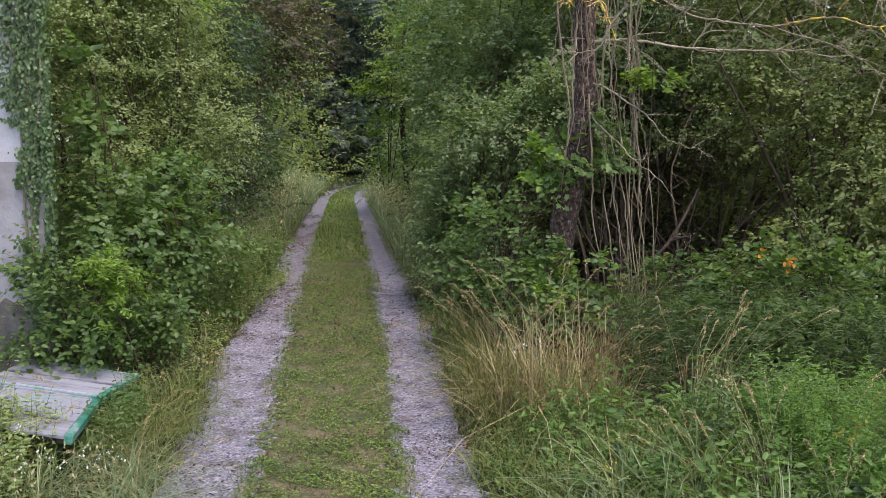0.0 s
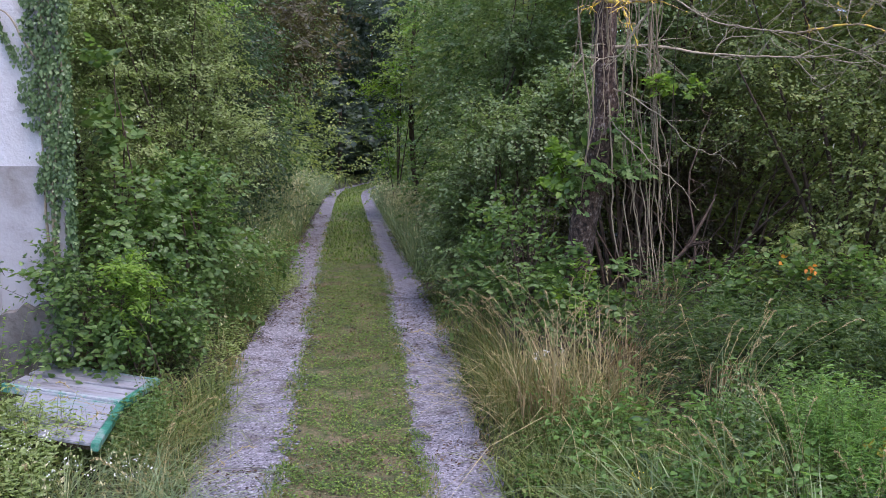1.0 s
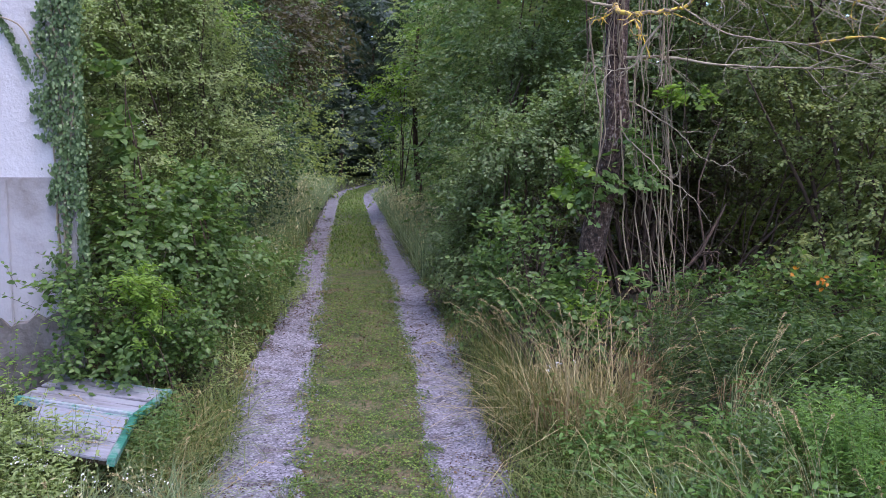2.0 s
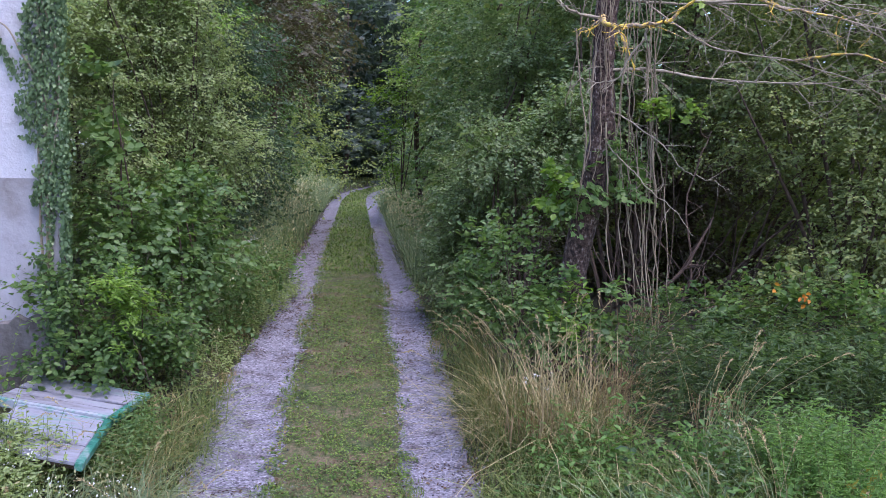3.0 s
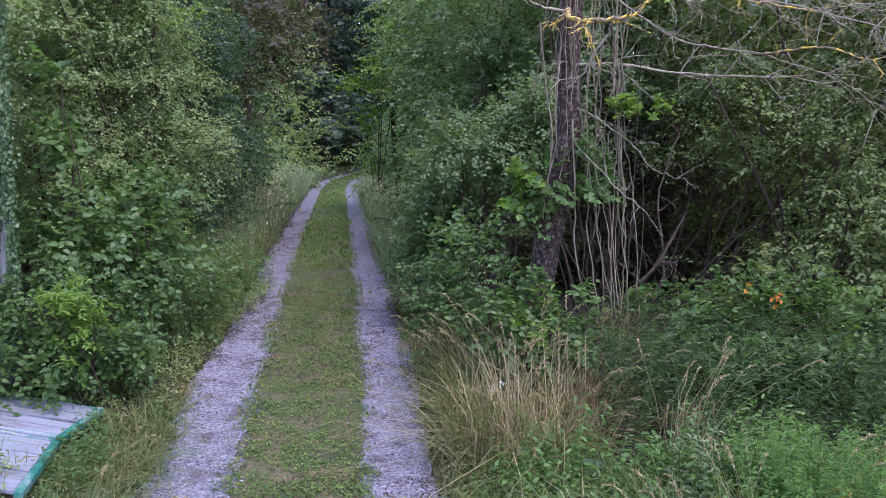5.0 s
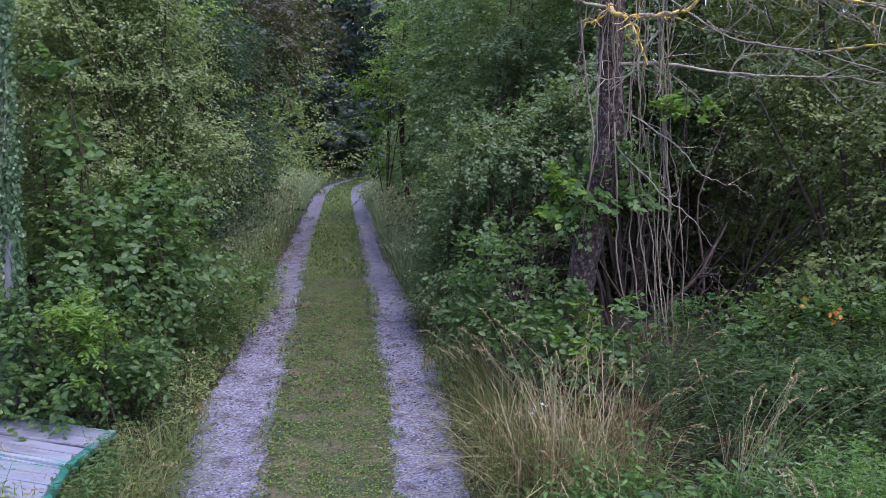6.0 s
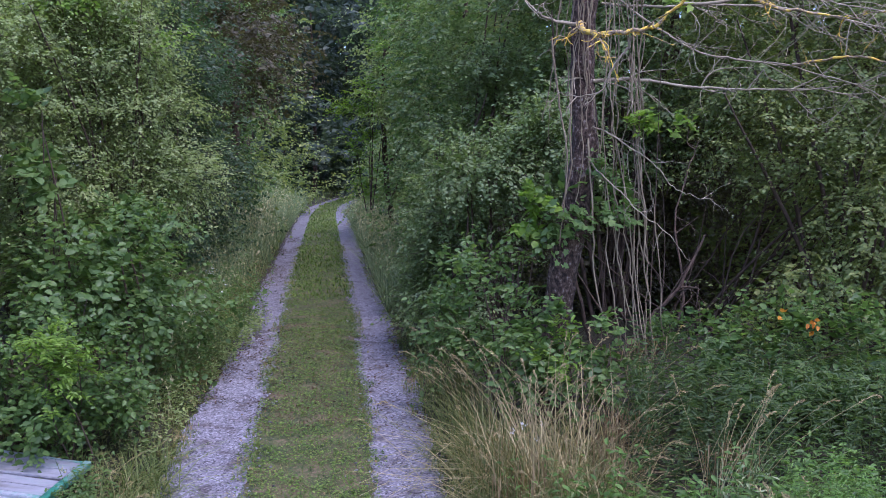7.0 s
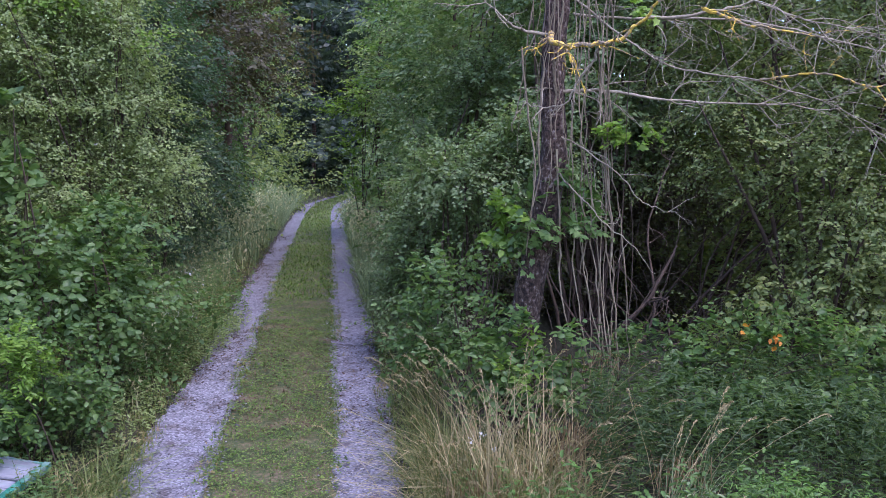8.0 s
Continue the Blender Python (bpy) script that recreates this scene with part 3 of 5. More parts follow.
def tuft(x, y, n, height, radius, mat, label, lean=0.35, width=0.009, heads=0, way=None, name="grass_tuft", curl=0.6, seeds=G_DRY):
    """A tussock of blades, with seed heads on stalks."""
    top = thing(name, label, "grass tuft", "grass tufts")
    P = np.stack([rng.normal(x, radius, n), rng.normal(y, radius, n)], -1)
    P = np.concatenate([P, terrain(P[:, 0], P[:, 1])[:, None]], 1)
    tagged(part_np("tussock", blades(P, height, width, lean, curl, way), mat, top), kind="stuff")
    if heads:
        Q = np.stack([rng.normal(x, radius, heads), rng.normal(y, radius, heads)], -1)
        Q = np.concatenate([Q, terrain(Q[:, 0], Q[:, 1])[:, None]], 1)
        for q in Q:
            h = height * rng.uniform(1.0, 1.35)
            a = rng.uniform(0, 6.28) if way is None else way + rng.normal(0, 0.6)
            d = np.array([math.cos(a), math.sin(a), 0]) * h * abs(rng.normal(lean, 0.12)) * 1.3
            tip = q + d + np.array([0, 0, h * 0.92])
            line = smooth_line([q, q + d * 0.3 + np.array([0, 0, h * 0.55]), tip], 6)
            stalk = part_np("stalk", tube(line, [0.002, 0.0013], 3), G_DRY, top)
            e = unit(line[-1] - line[-2])
            s = rng.uniform(0.12, 0.22)
            ear = smooth_line([line[-1] - e * 0.01, line[-1] + e * s * 0.5, line[-1] + e * s * 0.95 + np.array([0, 0, -0.25 * s])], 18, 0.003)
            along = np.gradient(ear, axis=0)
            husk = np.repeat(np.sin(np.linspace(0.5, 3.0, 18)), 2)
            spike = leaves(np.repeat(ear, 2, 0), np.repeat(unit(along), 2, 0) + rng.normal(0, 0.4, (36, 3)), rng.normal(0, 1, (36, 3)), 0.02 * husk + 0.007, 0.005 + 0.002 * husk)
            part_np("seed_head", join(spike, tube(ear, [0.0012, 0.0006], 3)), seeds, stalk)
    return top


def bent_thatch(x, y, top_z, n, length, spread, mat, label, way):
    """Dead stalks broken over at one height and hanging down to the ground."""
    top = thing("grass_tuft", label, "grass tuft", "grass tufts")
    g = float(terrain(x, y))
    P = np.array([x, y, g + top_z]) + rng.normal(0, 1, (n, 3)) * np.array([spread, spread * 0.5, 0.06])
    tagged(part_np("thatch", blades(P, -length, 0.007, 0.4, 0.7, way), mat, top), kind="stuff")
    Q = np.stack([rng.normal(x, spread, n // 6), rng.normal(y + 0.08, spread * 0.6, n // 6)], -1)
    Q = np.concatenate([Q, terrain(Q[:, 0], Q[:, 1])[:, None]], 1)
    tagged(part_np("tussock", blades(Q, top_z * 1.05, 0.007, 0.15, 0.5), mat, top), kind="stuff")
    return top


DRY = "dry straw-coloured grass tussock with bent stalks beside the lane"
for x, y, n, h, r, lean in ((0.76, 6.75, 50, 0.95, 0.09, 0.22), (0.92, 7.0, 45, 1.05, 0.12, 0.25), (0.66, 6.95, 26, 0.75, 0.12, 0.4), (1.2, 7.2, 34, 0.95, 0.14, 0.35), (0.55, 7.2, 35, 0.7, 0.14, 0.5), (1.25, 6.7, 30, 0.7, 0.12, 0.4), (0.48, 7.7, 30, 0.65, 0.12, 0.5), (1.0, 6.5, 30, 0.65, 0.14, 0.45)):
    tuft(x, y, n, h, r, G_DRY, DRY, heads=5, lean=lean, curl=0.9, width=0.009)
for x, y, n, h, r in ((0.48, 6.9, 230, 0.55, 0.13), (0.6, 6.5, 190, 0.45, 0.13), (0.42, 7.5, 230, 0.7, 0.13), (0.7, 7.4, 150, 0.75, 0.14), (0.5, 7.0, 170, 0.6, 0.13), (1.05, 6.6, 150, 0.5, 0.15), (1.15, 7.1, 120, 0.6, 0.14), (0.95, 6.2, 170, 0.42, 0.15)):
    tuft(x, y, n, h, r, G_GREEN if y < 6.8 else G_VERGE, "green grass tussock mixed with dry stalks", lean=0.5, curl=1.0, width=0.008, heads=2)
for x, y, n, h in ((0.75, 6.7, 60, 0.55), (0.95, 7.0, 60, 0.65), (1.2, 6.9, 50, 0.55), (0.55, 7.2, 40, 0.5), (1.0, 6.4, 40, 0.4), (1.35, 7.2, 40, 0.6)):
    tuft(x, y, n, h, 0.16, G_DRY, "loose fallen straw lying over the green grass", lean=0.9, curl=1.3, width=0.008, heads=2)
bent_thatch(1.4, 6.85, 0.56, 80, 0.42, 0.1, G_BROWN, "collapsed reddish-brown grass bundle beside the nettles", -1.4)
bent_thatch(0.6, 6.45, 0.46, 60, 0.4, 0.09, G_BROWN, "broken brown grass stalks hanging over the verge", -1.9)
bent_thatch(1.68, 7.45, 0.9, 42, 0.2, 0.13, G_BROWN, "drooping brown seed plumes above the nettles", -1.2)
bent_thatch(1.95, 6.2, 0.5, 60, 0.3, 0.1, G_BROWN, "withered brown weed among the nettles", -1.6)
for x, y in ((0.4, 8.4), (0.3, 9.2), (0.42, 7.9)):
    tuft(x, y, 120, 0.6, 0.12, G_VERGE, "arching green grass tussock with tan plumes at the track edge", heads=6, way=math.pi, lean=0.34, width=0.008)
for x, y, h, w in ((1.75, 5.9, 0.85, 0.4), (2.0, 6.1, 0.9, 0.0), (1.93, 4.75, 0.75, 1.6), (1.6, 4.8, 0.6, 2.6), (2.35, 4.9, 0.7, 0.2), (2.1, 4.3, 0.5, 1.0), (2.7, 5.0, 0.7, 0.1)):
    tuft(x, y, 22, h * 0.8, 0.06, G_PALE, "thin tuft of brown seeding grass among nettles", heads=7, lean=0.34, curl=1.2, way=w, width=0.007)
for x, y, h in ((1.0, 4.35, 0.45), (1.25, 4.6, 0.55), (0.8, 4.7, 0.4), (1.55, 4.95, 0.55), (1.15, 5.15, 0.5), (1.75, 4.3, 0.5)):
    tuft(x, y, 70, h, 0.09, G_PALE, "long arching pale green grass in the weeds", lean=0.6, curl=1.1, width=0.013)
for x, y, h in ((0.55, 5.8, 0.3), (0.85, 5.3, 0.35), (1.15, 5.0, 0.42), (1.4, 5.5, 0.4), (0.75, 4.9, 0.3), (1.75, 5.2, 0.45), (1.1, 5.7, 0.4), (1.3, 4.5, 0.35), (1.6, 4.4, 0.35), (0.95, 4.5, 0.3), (2.1, 5.3, 0.4)):
    tuft(x, y, 260, h, 0.17, G_GREEN, "lush arching green grass tussock in the weeds", lean=0.5, width=0.012, curl=1.0)


def litter(n, x0, x1, y0, y1):
    P = patchy(on_ground(n, x0, x1, y0, y1), 1.5, -0.1, 71) + np.array([0, 0, 0.018])
    m = len(P)
    return leaves(P, rng.normal(0, 1, (m, 3)) * np.array([1, 1, 0.15]), np.array([0, 0, 1.0]) + rng.normal(0, 0.3, (m, 3)), rng.uniform(0.014, 0.042, m), rng.uniform(0.008, 0.024, m))


tagged(part_np("leaf_litter", join(litter(5200, -1.45, -0.9, 4, 24), litter(3600, -1.15, -0.65, 11, 27), litter(2600, 0.95, 1.3, 4, 20), litter(6500, -0.55, 0.5, 4, 16), litter(2600, -1.1, -0.5, 4, 16), litter(2600, 0.5, 1.1, 4, 16)), LITTER), "brown fallen leaves along the track edges", "leaf litter", kind="stuff")


# ---- herbs ----
def herb_patch(name, label, x0, x1, y0, y1, n, height, size, mat, ratio=0.4, count=14, seed=1, limit=-0.15, category="weeds"):
    """Upright leafy plants, leaves in pairs down the stem."""
    P = patchy(on_ground(n, x0, x1, y0, y1, lane_side=False), 1.2, limit, seed)
    D = np.stack([rng.normal(0, 0.18, len(P)), rng.normal(0, 0.18, len(P)), np.ones(len(P))], -1)
    height = height * (1 + 0.3 * wave(P, 2.6, seed + 9))
    lv, tw = sprays(P + np.array([0, 0, 0.05]), D, height, count, size, ratio, OVAL, 0.05, 1.0, 1.0, 0.35, 0.003, radial=True)
    top = thing(name, label, category, kind="stuff")
    tagged(part_np("foliage", lv, mat, top), kind="stuff")
    tagged(part_np("stalk_mass", tw, G_GREEN, top), kind="stuff")
    return top


herb_patch("nettles", "dense green nettles and herbs beside the lane", 1.4, 3.0, 3.9, 6.4, 420, 0.46, 0.075, L_NETTLE, seed=3, limit=0.1)
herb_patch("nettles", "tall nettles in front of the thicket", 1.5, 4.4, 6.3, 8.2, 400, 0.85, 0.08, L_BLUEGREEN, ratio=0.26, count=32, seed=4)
herb_patch("nettles", "bright feathery green weeds at the verge", 1.8, 3.0, 4.0, 5.8, 300, 0.56, 0.075, L_MID, ratio=0.36, count=18, seed=43, limit=0.2)
herb_patch("plume_weeds", "bright green plume-like weeds at the verge", 2.05, 2.95, 4.5, 5.7, 190, 0.72, 0.05, L_PLUME, ratio=0.22, count=60, seed=61, limit=-0.3)
herb_patch("weeds", "broad-leaved weeds among the grass tussocks", 0.7, 2.6, 4.1, 6.2, 480, 0.36, 0.075, L_NETTLE, ratio=0.55, count=9, seed=44, limit=-0.3)
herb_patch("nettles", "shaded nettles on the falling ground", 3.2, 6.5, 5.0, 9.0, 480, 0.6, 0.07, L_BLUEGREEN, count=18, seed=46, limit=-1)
herb_patch("weeds", "dark leafy weeds between the dry stalks", 0.55, 1.75, 6.0, 7.3, 90, 0.5, 0.08, L_NETTLE, ratio=0.45, count=12, seed=83, limit=-0.1)
herb_patch("weeds", "pale bluish mugwort among the nettles", 1.7, 3.4, 4.3, 6.6, 130, 0.62, 0.07, G_PALE, ratio=0.3, count=20, seed=84, limit=0.0)
herb_patch("weeds", "broad dark dock leaves in the weeds", 1.1, 2.4, 4.4, 6.0, 70, 0.3, 0.13, L_TEAL, ratio=0.5, count=7, seed=85, limit=-0.2)
herb_patch("weeds", "low leafy weeds at the track edge", 0.35, 1.6, 4.2, 6.4, 220, 0.2, 0.06, L_NETTLE, count=8, seed=5)
herb_patch("weeds", "leafy verge weeds below the hazel bushes", -3.0, -2.3, 6.0, 13.0, 620, 0.22, 0.055, L_OLIVE, count=10, seed=6)
herb_patch("weeds", "weeds in front of the old hatch", -3.2, -2.0, 4.2, 6.0, 560, 0.2, 0.05, L_OLIVE, count=9, seed=7)
herb_patch("weeds", "yellowish leafy weeds around the old hatch", -3.7, -2.55, 4.6, 5.95, 460, 0.36, 0.06, L_OLIVE, count=12, seed=27)
herb_patch("weeds", "tall yellow-green weeds leaning over the old hatch", -3.7, -3.1, 5.3, 6.0, 150, 0.55, 0.065, L_OLIVE, count=13, seed=29, limit=-1)
herb_patch("weeds", "leafy weeds grown over the lower hatch leaf", -3.8, -2.85, 5.2, 5.84, 340, 0.44, 0.06, L_OLIVE, count=13, seed=128, limit=-2)
herb_patch("weeds", "yellow-green shoots at the foot of the wall", -4.2, -3.75, 6.0, 7.4, 90, 0.75, 0.07, L_LIGHT, count=11, seed=28)
herb_patch("weeds", "leafy weeds grown over the edge of the old hatch", -2.62, -2.3, 5.7, 7.0, 130, 0.36, 0.06, L_MID, count=11, seed=81, limit=-2)
for x, y in ((-2.75, 5.8), (-2.45, 5.9), (-2.4, 6.4), (-3.1, 5.75), (-2.1, 5.5), (-2.2, 6.6), (-1.95, 5.0), (-2.6, 5.2), (-2.3, 7.3)):
    tuft(x, y, 150, 0.38, 0.12, G_GREEN if y > 5.6 else G_PALE, "arching rough grass tussock beside the old hatch", lean=0.8, width=0.008, curl=1.1, heads=2)
herb_patch("nettles", "bright green nettles below the hazel bushes", -3.2, -2.4, 9.0, 14.0, 260, 0.8, 0.07, L_MID, seed=9)


def flower_plants(label, places, height, mat, size):
    """Branching stems with small white flower heads."""
    for x, y in places:
        top = thing("flower_plant", label, "wild flower", "wild flowers")
        base = np.array([x, y, float(terrain(x, y))])
        for _ in range(6):
            fl = []
            a, h = rng.uniform(0, 6.28), height * rng.uniform(0.75, 1.15)
            tip = base + np.array([math.cos(a) * 0.14 * rng.uniform(0.3, 1.3), math.sin(a) * 0.14 * rng.uniform(0.3, 1.3), h])
            stalk = part_np("stem", tube(smooth_line([base, (base + tip) / 2 + rng.normal(0, 0.015, 3), tip], 5), [0.003, 0.0012], 3), G_GREEN, top)
            for _ in range(5):
                c = tip + rng.normal(0, 0.016, 3)
                k = 8
                an = np.linspace(0, 6.28, k, endpoint=False)
                ring = np.stack([np.cos(an), np.sin(an), np.zeros(k)], -1) * size * rng.uniform(0.7, 1.2)
                ring[:, 2] += ring[:, 0] * rng.normal(0, 0.4) + rng.normal(0.5, 0.4) * ring[:, 1]
                V = np.concatenate([c[None], c + ring + np.array([0, 0, -0.002])])
                fl.append((V, [np.array([(0, 1 + i, 1 + (i + 1) % k) for i in range(k)])]))
            tagged(part_np("flower_cluster", join(*fl), mat, stalk), kind="stuff")


flower_plants("white flowering fleabane in the rough verge", [(-2.62, 10.3), (-2.5, 10.7), (-2.7, 10.0), (-2.75, 11.6), (-2.9, 12.2)], 0.75, PETAL, 0.0065)
flower_plants("white flowering weed near the old hatch", [(-2.8, 5.3), (-2.5, 5.05), (-2.15, 5.3), (-2.95, 5.1)], 0.36, PETAL, 0.0048)
flower_plants("white flowering weed in the dry grass", [(0.72, 7.0), (0.15, 14.5), (-0.2, 17.0), (-0.6, 20.0), (-4.4, 24.0), (-4.8, 27.0)], 0.5, PETAL, 0.0055)
flower_plants("small yellow hawkweed in the weeds", [(1.0, 5.05)], 0.28, YELLOW, 0.0045)


# ---- house wall with ivy ----
def box(bm, x0, x1, y0, y1, z0, z1, bevel=0.0):
    r = bmesh.ops.create_cube(bm, size=1.0)
    bmesh.ops.scale(bm, vec=(x1 - x0, y1 - y0, z1 - z0), verts=r["verts"])
    bmesh.ops.translate(bm, vec=((x0 + x1) / 2, (y0 + y1) / 2, (z0 + z1) / 2), verts=r["verts"])
    if bevel:
        es = list({e for v in r["verts"] for e in v.link_edges})
        bmesh.ops.bevel(bm, geom=es, offset=bevel, segments=2, affect="EDGES")


WX, WY = -3.55, 7.62
house = thing("house", "old whitewashed house wall with ivy on its corner", "house")
bm = bmesh.new()
foot = [(-9.0, WY), (WX, WY), (-5.3, WY + 2.6), (-9.0, WY + 2.6)]
low, high = [bm.verts.new((x, y, -0.3)) for x, y in foot], [bm.verts.new((x, y, 4.05)) for x, y in foot]
for i in range(4):
    bm.faces.new((low[i], low[(i + 1) % 4], high[(i + 1) % 4], high[i]))
bm.faces.new(low[::-1]), bm.faces.new(high)
bmesh.ops.bevel(bm, geom=bm.edges[:], offset=0.02, segments=2, affect="EDGES")
part("wall", bm, PLASTER, house)
bm = bmesh.new()
box(bm, -9.0, WX - 0.02, WY - 0.018, WY + 0.1, -0.3, 2.02, 0.008)
part("plinth", bm, PLINTH, house, "grey rendered lower wall")
bm = bmesh.new()
box(bm, -6.2, -4.17, WY - 0.045, WY - 0.018, -0.3, 2.0, 0.008)
part("lower_render", bm, PLINTH, house, "rougher grey render patch")
bm = bmesh.new()
edge_x = np.linspace(-9.0, WX - 0.01, 70)
edge_z = 0.82 + 0.09 * np.sin(1.7 * edge_x) + 0.06 * np.sin(5.3 * edge_x + 1) + 0.03 * np.sin(17 * edge_x) + 0.02 * np.sin(41 * edge_x)
rows = [[bm.verts.new((x, y, z)) for x, z in zip(edge_x, zs)] for y, zs in ((WY - 0.06, np.full(70, -0.3)), (WY - 0.06, edge_z), (WY - 0.01, edge_z + 0.025))]
for a, b in zip(rows, rows[1:]):
    for k in range(69):
        bm.faces.new((a[k], a[k + 1], b[k + 1], b[k]))
part("wall_base", bm, DAMP, house, "damp brown-grey crumbling base of the wall")
bm = bmesh.new()
for s in (0, 1):
    v = [bm.verts.new(p) for p in ((-9.2, WY - 0.08, 4.0), (WX - 0.25, WY - 0.08, 4.0), (WX - 1.35, WY + 1.3, 4.5), (-9.2, WY + 1.3, 4.5))]
    if s:
        for q in v:
            q.co.y = 2 * (WY + 1.3) - q.co.y
        v[1].co.x -= 1.9
    bm.faces.new(v)
bmesh.ops.solidify(bm, geom=bm.faces[:], thickness=0.08)
part("roof", bm, ROOF, house)


def ivy_on_wall():
    """Small leaves hanging in strands down the corner, thinner in places so that the wall shows between them."""
    n = 8000
    z = rng.uniform(0.5, 4.2, n)
    left = np.interp(z, [0.2, 0.9, 1.3, 1.6, 2.2, 2.8, 3.0, 3.15, 3.4, 4.6], [-3.72, -3.68, -3.72, -3.72, -3.77, -3.9, -3.96, -3.86, -3.82, -3.72]) + 0.05 * np.sin(9 * z) + 0.045 * np.sin(23 * z) + 0.03 * np.sin(47 * z)
    x = left + (WX + 0.1 - left) * rng.uniform(0, 1, n) ** 0.9
    front = rng.random(n) < 0.78
    y = np.where(front, WY - 0.02 - np.abs(rng.normal(0, 0.045, n)), rng.uniform(WY, WY + 0.5, n))
    x = np.where(front, x, WX - (y - WY) * 0.67 + np.abs(rng.normal(0.02, 0.05, n)))
    arch = rng.random(n) < 0.06
    a = rng.uniform(0, 1, n)
    x = np.where(arch, -3.93 - 0.5 * a + rng.normal(0, 0.015, n), x)
    z = np.where(arch, 2.95 + 0.62 * np.sin(1.75 * a) + rng.normal(0, 0.02, n), z)
    y = np.where(arch, WY - 0.03, y)
    P = np.stack([x, y, z], -1)
    P = P[arch | (wave(P * np.array([2.4, 1, 0.35]), 5.5, 41) > np.where(x > WX - 0.08, -0.9, -0.38))]
    m = len(P)
    D = np.stack([rng.normal(0, 0.4, m), rng.normal(-0.2, 0.25, m), rng.normal(-1.0, 0.35, m)], -1)
    N = np.stack([rng.normal(0.15, 0.45, m), np.full(m, -1.0), rng.normal(0.35, 0.4, m)], -1)
    s = rng.uniform(0.022, 0.046, m)
    return leaves(P, D, N, s, s * 0.8, LOBED)


ivy = thing("ivy", "dark green ivy climbing the corner of the white wall", "ivy")
tagged(part_np("foliage", ivy_on_wall(), L_IVY, ivy), kind="stuff")
runners = [tube(smooth_line([(-3.62 + rng.normal(0, 0.06), WY - 0.03, 0.1), (-3.66 + rng.normal(0, 0.06), WY - 0.04, 1.6), (-3.62 + rng.normal(0, 0.09), WY - 0.03, 3.0), (-3.7 + rng.normal(0, 0.12), WY - 0.03, 4.1)], 22, 0.006), [0.012, 0.005], 5) for _ in range(7)]
runners.append(tube(smooth_line([(-3.72, WY - 0.04, 2.9), (-3.85, WY - 0.04, 3.1), (-4.0, WY - 0.04, 3.35), (-4.3, WY - 0.04, 3.45)], 16, 0.004), [0.012, 0.006], 5))
for r in runners:
    part_np("stem", r, TWIG, ivy, smooth=True)


# ---- old door leaves lying in the weeds ----
def hatch_leaf(label, right_back, right_front, left_back, boards, front_rail):
    """A flat boarded leaf: boards across, a green painted frame round them, given by three of its corners."""
    top = thing("wooden_hatch", label, "hatch", "old hatch leaves")
    o, a, b = (Vector(q) for q in (right_back, left_back, right_front))
    ex, ey = (o - a), (o - b)
    W, D = ex.length, ey.length
    ex.normalize()
    ey.normalize()
    ez = ex.cross(ey).normalized()
    M = Matrix(((ex.x, ey.x, ez.x, o.x), (ex.y, ey.y, ez.y, o.y), (ex.z, ey.z, ez.z, o.z), (0, 0, 0, 1)))

    def piece(name, x0, x1, y0, y1, z0, z1, mat, text="", skew=0.0):
        q = bmesh.new()
        box(q, x0, x1, y0, y1, z0, z1, 0.005)
        bmesh.ops.subdivide_edges(q, edges=[e for e in q.edges if abs(e.verts[0].co.x - e.verts[1].co.x) > 0.4], cuts=7)
        for v in q.verts:
            v.co.y += skew * (v.co.x - x1) + 0.003 * math.sin(9 * v.co.x + 5 * y0)
            v.co.z += 0.003 * math.sin(7 * v.co.x + 11 * y0)
        bmesh.ops.transform(q, matrix=M, verts=q.verts)
        return part(name, q, mat, top, text)

    edge = 0.06
    for u, v, skew in boards:
        piece("board", -W + 0.03, -edge - 0.004, -D * v, -D * u, -0.012 + rng.uniform(0, 0.006), 0.012, BOARD, skew=skew)
    piece("side_rail", -edge, 0.0, -D, 0.0, -0.035, 0.022, GREENPAINT, "green painted frame rail")
    piece("end_rail", -W, -edge - 0.004, -0.035, 0.0, -0.05, 0.016, WORNPAINT, "worn green painted frame rail")
    if front_rail:
        piece("end_rail", -W, -edge - 0.004, -D, -D + 0.055, -0.05, 0.016, WORNPAINT, "white end rail with rests of green paint")
    piece("backing", -W + 0.02, -edge - 0.008, -D + 0.06, -0.04, -0.05, -0.018, DARKTWIG, "dark boards beneath")
    return top


hatch_leaf("old white boarded hatch with green frame lying in weeds", (-2.655, 7.29, 0.16), (-2.66, 6.5, 0.175), (-3.72, 7.46, 0.26), ((0.055, 0.27, 0.0), (0.275, 0.5, 0.0), (0.54, 0.72, 0.02), (0.735, 0.92, 0.0)), True)
hatch_leaf("second pale hatch leaf with worn green edge half grown over", (-2.667, 6.485, 0.166), (-2.4, 5.35, 0.235), (-3.5, 6.62, 0.245), ((0.04, 0.34, 0.0), (0.345, 0.66, 0.0), (0.665, 0.99, 0.0)), False)


